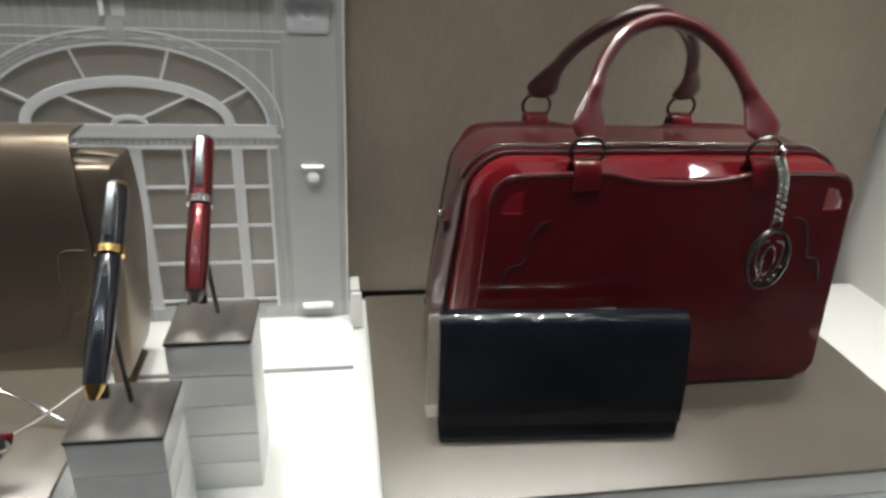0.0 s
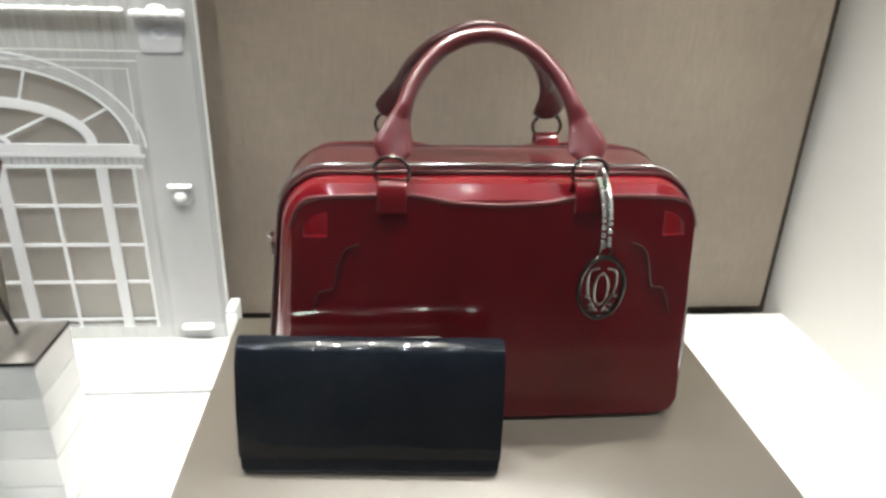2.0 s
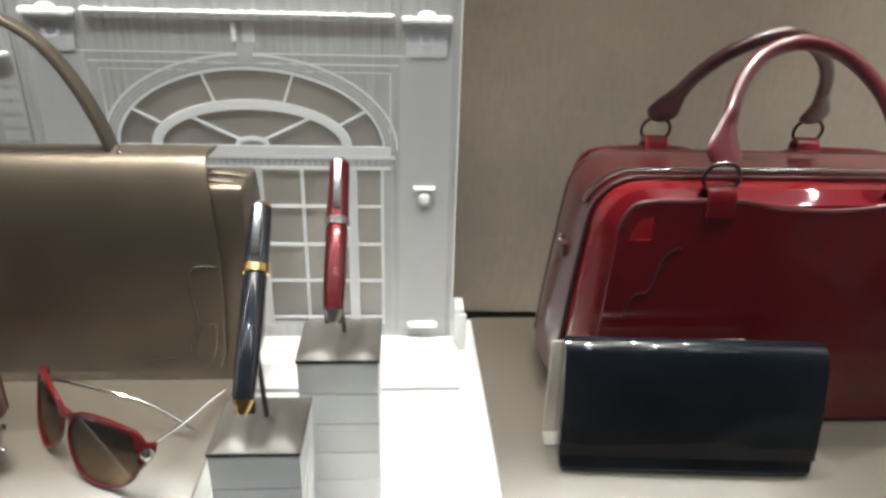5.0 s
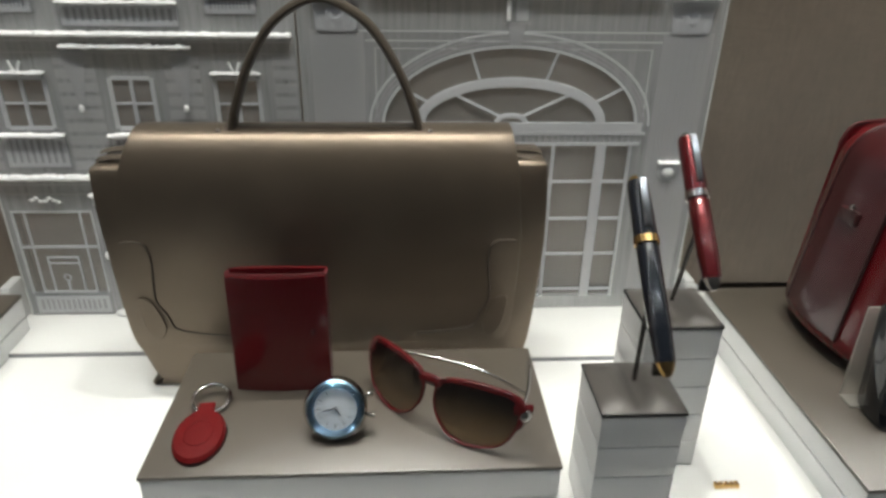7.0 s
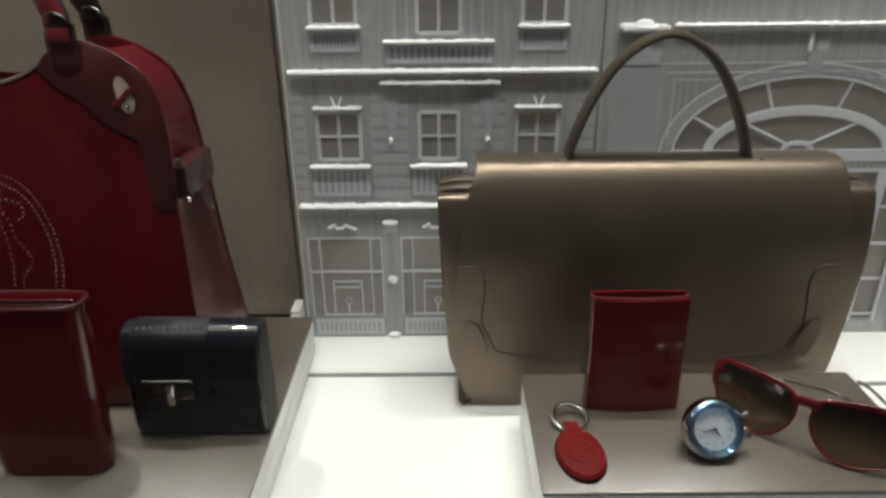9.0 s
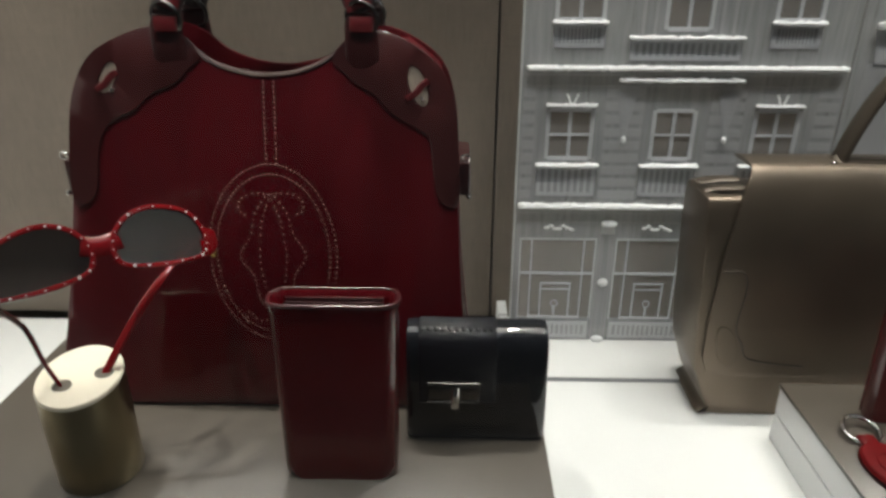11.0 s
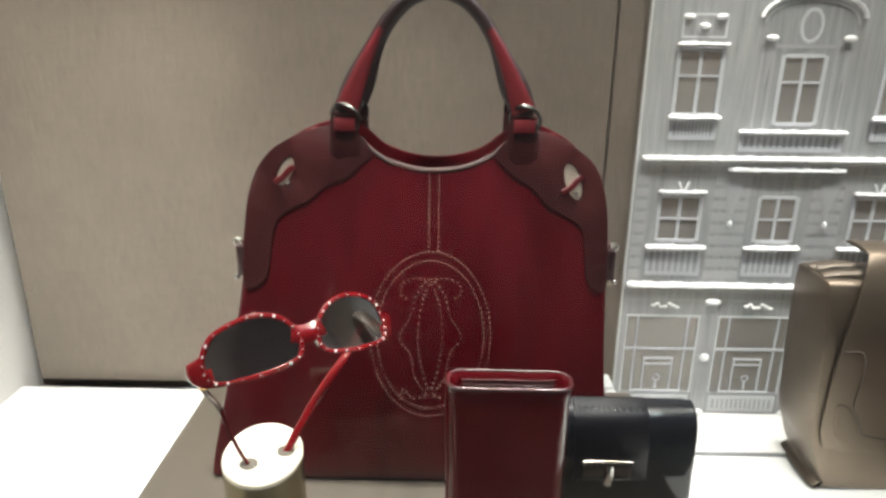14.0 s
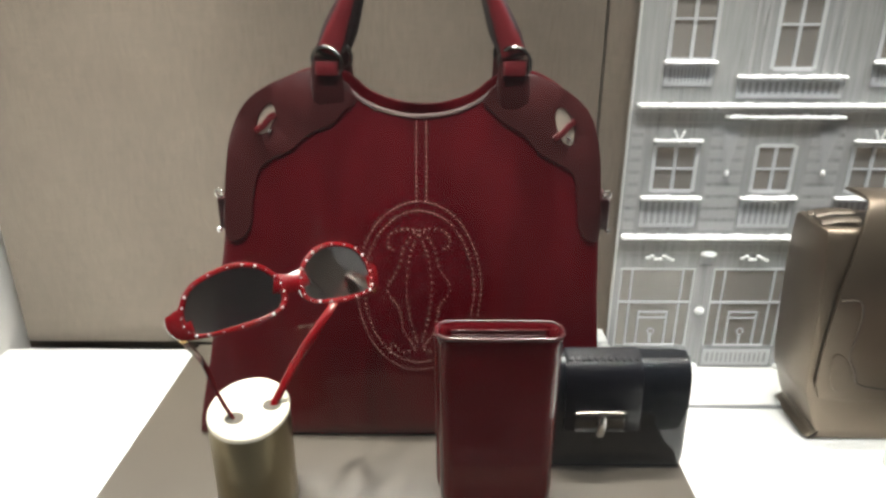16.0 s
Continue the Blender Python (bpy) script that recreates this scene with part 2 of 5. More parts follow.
# ---- mesh helpers ----


def finish(name, bm, mat, smooth=38):
    bmesh.ops.recalc_face_normals(bm, faces=bm.faces)
    me = bpy.data.meshes.new(name)
    bm.to_mesh(me)
    bm.free()
    me.materials.append(mat)
    if smooth:
        me.polygons.foreach_set("use_smooth", [True] * len(me.polygons))
        me.set_sharp_from_angle(angle=radians(smooth))
    return me


def thing(name, base, label, category, group="", kind=""):
    ob = new(name)
    ob.location = base
    ob.empty_display_size = 0.02
    return tagged(ob, label, category, group, kind)


def part(name, bm, mat, parent, label="", smooth=38):
    ob = new(name, finish(name, bm, mat, smooth))
    ob.parent = parent
    if parent.parent is None:
        ob.matrix_parent_inverse = Matrix.Translation(-parent.location)
    return tagged(ob, label)


def solid(name, bm, mat, label, category="", group="", kind="", smooth=38):
    return tagged(new(name, finish(name, bm, mat, smooth)), label, category, group, kind)


def box(x0, x1, y0, y1, z0, z1, bevel=0.0, seg=2, bm=None):
    made = bmesh.new()
    bmesh.ops.create_cube(made, size=1.0)
    for v in made.verts:
        v.co = Vector(((x0 + x1) / 2 + v.co.x * (x1 - x0), (y0 + y1) / 2 + v.co.y * (y1 - y0), (z0 + z1) / 2 + v.co.z * (z1 - z0)))
    if bevel:
        bmesh.ops.bevel(made, geom=made.edges[:], offset=bevel, segments=seg, profile=0.5, affect="EDGES")
    return merge(bm, made)


def merge(bm, made):
    if bm is None:
        return made
    me = bpy.data.meshes.new("scratch")
    made.to_mesh(me)
    made.free()
    bm.from_mesh(me)
    bpy.data.meshes.remove(me)
    return bm


def moved(bm, m):
    bmesh.ops.transform(bm, matrix=m, verts=bm.verts)
    return bm


def rounded(x0, x1, z0, z1, r, n=6):
    """A rectangle's outline with rounded corners; r: one radius, or four from the lower left round to the right."""
    r = (r,) * 4 if isinstance(r, (int, float)) else r
    pts = []
    for (cx, cz, a), q in zip(((x0, z0, 180), (x1, z0, 270), (x1, z1, 0), (x0, z1, 90)), r):
        sx, sz = (1 if cx == x0 else -1), (1 if cz == z0 else -1)
        for i in range(n + 1):
            t = radians(a + 90 * i / n)
            pts.append((cx + sx * q + q * math.cos(t), cz + sz * q + q * math.sin(t)))
    return pts


def oval(cx, cz, rx, rz, n=32, a0=0, a1=360):
    full = abs(a1 - a0) >= 360
    k = n if full else n + 1
    return [(cx + rx * math.cos(radians(a0 + (a1 - a0) * i / n)), cz + rz * math.sin(radians(a0 + (a1 - a0) * i / n))) for i in range(k)]


def smooth_line(pts, n=8, closed=False):
    """A Catmull-Rom line through the points."""
    out, k = [], len(pts)
    pts = [Vector(p) for p in pts]
    for i in range(k if closed else k - 1):
        p = [pts[(i + j) % k] if closed else pts[min(max(i + j, 0), k - 1)] for j in (-1, 0, 1, 2)]
        for s in range(n):
            t = s / n
            out.append(0.5 * (2 * p[1] + (p[2] - p[0]) * t + (2 * p[0] - 5 * p[1] + 4 * p[2] - p[3]) * t * t + (3 * p[1] - p[0] - 3 * p[2] + p[3]) * t ** 3))
    return out if closed else out + [pts[-1]]


def plate(outer, y0, y1, holes=(), bevel=0.0, place=None, seg=2):
    """A sheet in the xz plane from y0 to y1, with holes; place(x, z, y) may bend it."""
    bm = bmesh.new()
    flat = place or (lambda x, z, y: (x, y, z))
    edges, loops = [], []
    for ring in (outer, *holes):
        vs = [bm.verts.new((p[0], 0, p[1])) for p in ring]
        loops.append(vs)
        edges += [bm.edges.new((vs[i], vs[(i + 1) % len(vs)])) for i in range(len(vs))]
    if holes:
        bmesh.ops.triangle_fill(bm, use_beauty=True, edges=edges, normal=(0, -1, 0))
    else:
        bm.faces.new(loops[0])
    tops = bm.faces[:]
    back = {v: bm.verts.new((v.co.x, 1, v.co.z)) for v in bm.verts[:]}
    for f in tops:
        bm.faces.new([back[v] for v in reversed(f.verts)])
    for vs in loops:
        for i in range(len(vs)):
            a, b = vs[i], vs[(i + 1) % len(vs)]
            bm.faces.new((a, b, back[b], back[a]))
    if bevel:
        bmesh.ops.recalc_face_normals(bm, faces=bm.faces)
        for v in bm.verts:
            v.co.y = y0 if v.co.y < 0.5 else y1
        rim = [e for e in bm.edges if len(e.link_faces) == 2 and e.calc_face_angle(0) > 1.2]
        bmesh.ops.bevel(bm, geom=rim, offset=bevel, segments=seg, profile=0.5, affect="EDGES")
    else:
        for v in bm.verts:
            v.co.y = y0 if v.co.y < 0.5 else y1
    if place:
        for v in bm.verts:
            v.co = Vector(flat(v.co.x, v.co.z, v.co.y))
    return bm


def grid_plate(outline, y0, y1, place, nx=14, nz=14, bevel=0.0):
    """A plate with a fine grid of faces, so that it can be bent."""
    bm = plate(outline, y0, y1, bevel=bevel)
    xs, zs = [p[0] for p in outline], [p[1] for p in outline]
    for n, lo, hi, ax in ((nx, min(xs), max(xs), 0), (nz, min(zs), max(zs), 2)):
        for i in range(1, n):
            co, no = Vector((0, 0, 0)), Vector((0, 0, 0))
            co[ax], no[ax] = lo + (hi - lo) * i / n, 1
            bmesh.ops.bisect_plane(bm, geom=bm.verts[:] + bm.edges[:] + bm.faces[:], plane_co=co, plane_no=no)
    for v in bm.verts:
        v.co = Vector(place(v.co.x, v.co.z, v.co.y))
    return bm


def loft(rings, close_ends=True, loop=False, bm=None):
    bm = bm or bmesh.new()
    rows = [[bm.verts.new(p) for p in ring] for ring in rings]
    k = len(rows[0])
    for i in range(len(rows) if loop else len(rows) - 1):
        a, b = rows[i], rows[(i + 1) % len(rows)]
        for j in range(k):
            bm.faces.new((a[j], a[(j + 1) % k], b[(j + 1) % k], b[j]))
    if close_ends and not loop:
        bm.faces.new(rows[0][::-1]), bm.faces.new(rows[-1])
    return bm


def sweep(path, half_w, half_t, side, n=12, bm=None, power=1.0, loop=False):
    """A band of an oval section along a path; side: the way of its width; half_w and half_t may be functions of 0..1."""
    path = [Vector(p) for p in path]
    rings, k = [], len(path)
    for i, p in enumerate(path):
        s = i / (k - 1)
        t = (path[(i + 1) % k] - path[i - 1]) if loop else path[min(i + 1, k - 1)] - path[max(i - 1, 0)]
        t.normalize()
        w = Vector(side(s) if callable(side) else side)
        w = (w - t * w.dot(t)).normalized()
        u = t.cross(w)
        a = half_w(s) if callable(half_w) else half_w
        b = half_t(s) if callable(half_t) else half_t
        ring = []
        for j in range(n):
            c, d = math.cos(2 * math.pi * j / n), math.sin(2 * math.pi * j / n)
            c, d = math.copysign(abs(c) ** power, c), math.copysign(abs(d) ** power, d)
            ring.append(p + w * a * c + u * b * d)
        rings.append(ring)
    return loft(rings, loop=loop, bm=bm)


def ring(centre, normal, radius, thick, n=24, m=8, bm=None, squash=1.0):
    q = Vector(normal).to_track_quat("Z", "Y")
    rings = []
    for i in range(n):
        a = 2 * math.pi * i / n
        rad = Vector((math.cos(a), math.sin(a) * squash, 0))
        rings.append([Vector(centre) + q @ (rad * radius + (rad.normalized() * math.cos(2 * math.pi * j / m) + Vector((0, 0, math.sin(2 * math.pi * j / m)))) * thick) for j in range(m)])
    return loft(rings, loop=True, bm=bm)


def turned(profile, m=None, n=32, bm=None):
    """A body of revolution about z: profile of (radius, z)."""
    m = m or Matrix()
    rings = [[m @ Vector((r * math.cos(2 * math.pi * j / n), r * math.sin(2 * math.pi * j / n), z)) for j in range(n)] for r, z in profile]
    return loft(rings, bm=bm)


def ball(centre, r, bm=None, scale=(1, 1, 1), u=10, v=7):
    made = bmesh.new()
    bmesh.ops.create_uvsphere(made, u_segments=u, v_segments=v, radius=r)
    moved(made, Matrix.Translation(centre) @ Matrix.Diagonal((*scale, 1)))
    return merge(bm, made)


def along(a, b):
    """The frame whose z runs from a to b, at a."""
    a, b = Vector(a), Vector(b)
    return Matrix.Translation(a) @ (b - a).to_track_quat("Z", "Y").to_matrix().to_4x4()


def sheet_bars(rects, y0, y1, bm=None):
    for x0, x1, z0, z1 in rects:
        bm = box(x0, x1, y0, y1, z0, z1, bm=bm)
    return bm

# ---- the display case ----
FLOOR, TRAY = -0.016, 0.03
XL, XR, YB = -1.4425, 0.588, 0.85
solid("floor", box(XL, XR, 0.432, 0.825, FLOOR - 0.02, FLOOR), WHITE, "glossy white display floor of the shop window", kind="structure")
solid("wall_east", box(XR, XR + 0.02, 0.432, YB + 0.06, FLOOR - 0.02, 0.95), WHITE_WALL, "plain white side wall of the display", kind="structure")
solid("wall_west", box(XL - 0.02, XL, 0.432, YB + 0.06, FLOOR - 0.02, 0.95), WHITE_WALL, "plain white side wall of the display", kind="structure")
solid("wall_behind", box(XL, XR, YB + 0.03, YB + 0.05, FLOOR - 0.02, 0.95), DARK, "dark bronze wall showing in the gaps round the panels", kind="structure")
solid("ceiling", box(XL - 0.02, XR + 0.02, 0.432, YB + 0.06, 0.95, 0.97), WHITE_WALL, "white ceiling of the display with small spotlights", kind="structure")
back = thing("wall_back", (0, YB, 0), "back wall of taupe linen panels above a dark gap", "", kind="structure")
for px0, px1 in ((XL + 0.016, -0.768), (-0.766, XR - 0.020)):
    part("panel", box(px0, px1, YB - 0.012, YB + 0.012, -0.0135, 0.94, 0.002), FABRIC, back)
part("trim", box(XL, XR, YB + 0.012, YB + 0.03, FLOOR - 0.019, 0.94), DARK, back, "dark bronze recess behind the panels")

for sx, sy, aim, watts, cone in SPOTS:
    lamp = thing("spotlight", (sx, sy, 0.95), "small recessed white ceiling spotlight, lit", "lamp", "ceiling spotlights")
    part("housing", ring((sx, sy, 0.946), (0, 0, 1), 0.026, 0.005), WHITE_BLOCK, lamp)
    part("bulb", turned([(0.001, 0.9495), (0.018, 0.9495), (0.018, 0.944), (0.001, 0.944)], Matrix.Translation((sx, sy, 0))), GLOW, lamp)

# an assumed hall in front of the window, unseen, with added downlights
for hx, hy, hz in HALL_FILLS:
    lamp = thing("downlight", (hx, hy, 1.9), "small recessed downlight in the unseen hall ceiling, added as fill", "lamp", "hall downlights")
    part("housing", ring((hx, hy, 1.896), (0, 0, 1), 0.045, 0.006), WHITE_BLOCK, lamp)
solid("window_base", box(XL - 0.02, XR + 0.02, 0.432, YB + 0.06, -0.9, FLOOR - 0.02), HALL, "dark plinth under the display", kind="structure")
solid("hall_floor", box(-2.3, 1.5, -1.5, 0.432, -0.95, -0.9), HALL_FLOOR, "stone floor in front of the window", kind="structure")
solid("wall_hall", box(-2.3, 1.5, -1.6, -1.5, -0.9, 1.9), HALL, "plain wall across the hall", kind="structure")
solid("wall_hall_west", box(-2.4, -2.3, -1.5, 0.43, -0.9, 1.9), HALL, "plain end wall of the hall", kind="structure")
solid("wall_hall_east", box(1.5, 1.6, -1.5, 0.43, -0.9, 1.9), HALL, "plain end wall of the hall", kind="structure")
solid("ceiling_hall", box(-2.3, 1.5, -1.5, 0.43, 1.9, 2.0), HALL, "plain ceiling of the hall", kind="structure")
solid("wall_front", box(-2.3, 1.5, 0.415, 0.430, 0.955, 1.9), HALL, "plain wall above the display window", kind="structure")
solid("wall_front_west", box(-2.3, XL - 0.021, 0.415, 0.430, -0.9, 0.954), HALL, "plain wall beside the display window", kind="structure")
solid("wall_front_east", box(XR + 0.021, 1.5, 0.415, 0.430, -0.9, 0.954), HALL, "plain wall beside the display window", kind="structure")
solid("window_sill", box(XL - 0.02, XR + 0.02, 0.414, 0.4319, -0.9, FLOOR - 0.02), HALL, "dark sill under the shop window glass", kind="structure")
pane = solid("window_1", box(XL - 0.0205, XR + 0.0205, 0.4175, 0.4275, FLOOR - 0.02, 0.9548), GLASS, "clear shop window glass", kind="structure", smooth=0)
pane.visible_shadow = False
strip = thing("led_strip", (-0.43, 0.452, 0.95), "slim strip of small white diodes under the display ceiling, lit", "lamp")
part("channel", box(XL + 0.04, XR - 0.04, 0.444, 0.460, 0.943, 0.95, 0.001), WHITE_BLOCK, strip)
tagged(part("diodes", sheet_bars([(XL + 0.06 + 0.011 * i, XL + 0.0645 + 0.011 * i, 0.9412, 0.943) for i in range(173)], 0.4500, 0.4545), DIODE, strip, "tiny lit diodes", smooth=0), kind="stuff")


def tray(x0, x1, y0, y1, z1, label, joint=0.5):
    t = thing("display_tray", ((x0 + x1) / 2, (y0 + y1) / 2, FLOOR), label, "tray", "display trays")
    cut = FLOOR + (z1 - 0.004 - FLOOR) * joint
    part("lower_slab", box(x0, x1, y0, y1, FLOOR, cut - 0.0006, 0.0012), WHITE_BLOCK, t)
    part("upper_slab", box(x0, x1, y0, y1, cut + 0.0006, z1 - 0.004, 0.0012), WHITE_BLOCK, t)
    part("top_pad", box(x0 - 0.001, x1 + 0.001, y0 - 0.001, y1 + 0.001, z1 - 0.004, z1, 0.0014), MAT_GREY, t, "taupe leatherette pad")
    return t


tray(-0.036, 0.402, 0.472, 0.752, TRAY, "wide low white tray topped with taupe leatherette")
tray(-1.187, -0.738, 0.472, 0.757, TRAY, "wide low white tray topped with taupe leatherette")
tray(-0.530, -0.246, 0.491, 0.632, 0.041, "small white tray topped with taupe leatherette", 0.52)

# ---- printed acrylic facades ----
FY = 0.785



def snow(x0, x1, z, high=0.0035, deep=0.005, seed=0.0):
    """A ledge with a ragged cap of snow."""
    n = max(6, int((x1 - x0) / 0.0022))
    rings = []
    for i in range(n + 1):
        x = x0 + (x1 - x0) * i / n
        a = noise.noise(Vector((x * 330, seed, z * 50))) * 0.0017 + noise.noise(Vector((x * 120, seed + 3, z * 50))) * 0.0010
        b = noise.noise(Vector((x * 260, seed + 9, z * 50))) * 0.0014
        end = 0.6 if i in (0, n) else 1.0
        t, d = z + high * 0.5 * end + a, FY - 0.0015 - deep * end - b
        rings.append([(x, FY - 0.001, z - high * 0.5 * end + b), (x, d, z - high * 0.42 * end + b), (x, d - 0.0005, z), (x, d + 0.001, t), (x, FY - 0.001, t)])
    return loft(rings)


def bars(name, rects, y0, y1, mat, parent):
    for x0, x1, z0, z1 in rects:
        part(name, box(x0, x1, y0, y1, z0, z1), mat, parent, smooth=0)


def baluster_rail(x0, x1, z0, z1, n, parent, cap=True):
    rail = part("balcony", sheet_bars([(x0, x1, z0, z0 + 0.004), (x0, x1, z1 - 0.004, z1), (x0, x0 + 0.004, z0, z1), (x1 - 0.004, x1, z0, z1)]
                + [(x0 + 0.006 + (x1 - x0 - 0.012) * (i + 0.25) / n, x0 + 0.006 + (x1 - x0 - 0.012) * (i + 0.75) / n, z0 + 0.004, z1 - 0.004) for i in range(n)],
                FY - 0.0045, FY - 0.002), PRINT, parent, smooth=0)
    part("balcony_back", box(x0, x1, FY - 0.002, FY - 0.0003, z0, z1), FAINT, rail, smooth=0)
    if cap:
        part("snow_cap", snow(x0 - 0.002, x1 + 0.002, z1 + 0.001, 0.0035, 0.006, x0), SNOW, rail)
    return rail


def sash(x0, x1, z0, z1, parent, split=0.5, bar=0.0018, cap=True, ears=False):
    b, xm, zm = bar, (x0 + x1) / 2, z0 + (z1 - z0) * split
    w = part("window", sheet_bars([(x0 - b, x0 + b, z0, z1), (x1 - b, x1 + b, z0, z1), (x0 + b, x1 - b, z0 - b, z0 + b), (x0 + b, x1 - b, z1 - b, z1 + b),
                                   (xm - b * 0.8, xm + b * 0.8, z0 + b, z1 - b), (x0 + b, xm - b * 0.8, zm - b * 0.5, zm + b * 0.5), (xm + b * 0.8, x1 - b, zm - b * 0.5, zm + b * 0.5)], FY - 0.003, FY + 0.001), PRINT, parent, smooth=0)
    for a, c in ((x0, xm), (xm, x1)):
        for d, e in ((z0, zm), (zm, z1)):
            part("pane", box(a + 0.0006, c - 0.0006, FY + 0.0012, FY + 0.0018, d + 0.0004, e - 0.0004), CLEAR, w, smooth=0)
    if cap:
        part("snow_cap", snow(x0 - 0.003, x1 + 0.003, z1 + 0.005, 0.003, 0.005, x1), SNOW, w)
    if ears:
        bm = None
        for s in (-1, 1):
            bm = sweep([(xm + s * 0.0015, FY - 0.003, z1 + 0.006), (xm + s * 0.003, FY - 0.004, z1 + 0.011), (xm + s * 0.005, FY - 0.003, z1 + 0.0155)], 0.0012, 0.0012, (0, 1, 0), 6, bm)
        part("ornament", bm, SNOW, w)
    return w


TOP = 0.56
# the plinths' front faces lie in shade; this grey paints it on
PLINTH_EDGE_SHADE = material("shaded_plinth_edge", (0.30, 0.31, 0.32), 0.3, grain=0.1, scale=30)
f2 = thing("acrylic_facade", (-0.597, FY, FLOOR + 0.005), "frosted acrylic panel printed with a snowy white townhouse front", "display panel", "facade panels")
cols = ((-0.721, -0.679), (-0.621, -0.583), (-0.526, -0.486))
gates = ((-0.742, -0.663), (-0.644, -0.566), (-0.547, -0.469))
holes = []
for a, b in cols:
    holes += [[(a, 0.193), (b, 0.193), (b, 0.240), (a, 0.240)]]
holes += [[(a, 0.321), (b, 0.321), (b, 0.382), (a, 0.382)] for a, b in (cols[0], cols[2])] + [[(-0.621, 0.313), (-0.581, 0.313), (-0.581, 0.377), (-0.621, 0.377)]]
holes += [[(a + 0.001, 0.016), (b - 0.001, 0.016), (b - 0.001, 0.109), (a + 0.001, 0.109)] for a, b in gates]
part("sheet", plate([(-0.7475, FLOOR + 0.005), (-0.4490, FLOOR + 0.005), (-0.4490, TOP), (-0.7475, TOP)], FY, FY + 0.003, holes), FROST, f2, smooth=0)
part("edge", box(-0.7495, -0.7475, FY - 0.0005, FY + 0.0035, FLOOR + 0.005, TOP), EDGE, f2, "bright polished acrylic edge", smooth=0)
for i, (a, b) in enumerate(cols):
    sash(a, b, 0.193, 0.240, f2, 0.5, cap=i != 1, ears=i != 1)
    baluster_rail(a - 0.008, b + 0.007, 0.155, 0.186, 7, f2)
for a, b in (cols[0], cols[2]):
    sash(a + 0.002, b + 0.002, 0.321, 0.382, f2, 0.6)
    baluster_rail(a, b + 0.004, 0.297, 0.318, 10, f2)
    part("frieze", sheet_bars([(a + 0.002, b + 0.002, 0.392, 0.394), (a + 0.002, b + 0.002, 0.412, 0.414), (a + 0.002, a + 0.004, 0.394, 0.412), (b, b + 0.002, 0.394, 0.412)], FY - 0.002, FY), PRINT, f2, smooth=0)
    bm = None
    for k in range(3):
        bm = ball((a + 0.007 + k * 0.015, FY - 0.003, 0.411 - (k == 1) * 0.008), 0.0035, bm, (1.5, 0.8, 0.8))
    part("ornament", bm, SNOW, f2)
    part("carving", ring(((a + b) / 2 + 0.002, FY - 0.001, 0.401), (0, 1, 0), 0.006, 0.0012), FAINT, f2)
sash(-0.621, -0.581, 0.313, 0.377, f2, 0.62, cap=False)
part("surround", sheet_bars([(-0.632, -0.629, 0.306, 0.392), (-0.573, -0.570, 0.306, 0.392), (-0.643, -0.640, 0.306, 0.385), (-0.562, -0.559, 0.306, 0.385), (-0.632, -0.570, 0.384, 0.387)], FY - 0.003, FY), FAINT, f2, smooth=0)
baluster_rail(-0.651, -0.551, 0.286, 0.305, 14, f2)
part("pediment", sweep([(x, FY - 0.003, z) for x, z in oval(-0.600, 0.411, 0.047, 0.022, 18, 0, 180)], 0.003, 0.0016, (0, 1, 0), 8), SNOW, f2)
part("pediment_line", sweep([(x, FY - 0.002, z) for x, z in oval(-0.600, 0.406, 0.043, 0.020, 18, 0, 180)], 0.002, 0.001, (0, 1, 0), 6), PRINT, f2)
part("medallion", ring((-0.600, FY - 0.002, 0.404), (0, 1, 0), 0.0095, 0.0018, squash=1.5), PRINT, f2)
for bx in (-0.636, -0.564):
    part("bracket", sweep([(bx, FY - 0.003, 0.392), (bx + 0.001, FY - 0.004, 0.375), (bx, FY - 0.002, 0.352)], lambda s: 0.004 - 0.003 * s, 0.0015, (1, 0, 0), 8), FAINT, f2)
    part("snow_cap", ball((bx, FY - 0.004, 0.393), 0.005, None, (1.2, 0.7, 0.6)), SNOW, f2)
part("cornice", snow(-0.744, -0.452, 0.2795, 0.004, 0.008, 3), SNOW, f2)
part("ledge", snow(-0.658, -0.543, 0.2685, 0.0035, 0.007, 5), SNOW, f2)
part("cornice", snow(-0.746, -0.451, 0.1455, 0.004, 0.008, 7), SNOW, f2)
part("moulding", sheet_bars([(-0.744, -0.452, 0.272, 0.2735), (-0.744, -0.452, 0.262, 0.263), (-0.744, -0.452, 0.136, 0.137), (-0.744, -0.452, 0.126, 0.127)], FY - 0.0018, FY), FAINT, f2, smooth=0)
for k in range(9):
    z = 0.152 + k * 0.0125
    spans = [(-0.746, -0.734), (-0.668, -0.632), (-0.570, -0.538), (-0.472, -0.451)]
    for a, b in spans:
        part("stone_course", box(a, b, FY - 0.0016, FY, z, z + 0.0085, 0.0006, 1), FAINT, f2, smooth=0)
for bx in (-0.649, -0.554):
    part("console", sweep([(bx, FY - 0.003, 0.262), (bx, FY - 0.005, 0.245), (bx, FY - 0.003, 0.228), (bx, FY - 0.002, 0.214)], lambda s: 0.009 * (1 - s) + 0.0015, 0.002, (1, 0, 0), 8), FAINT, f2)
    part("snow_cap", ball((bx, FY - 0.004, 0.213), 0.003, None, (0.8, 0.7, 1.2)), SNOW, f2)
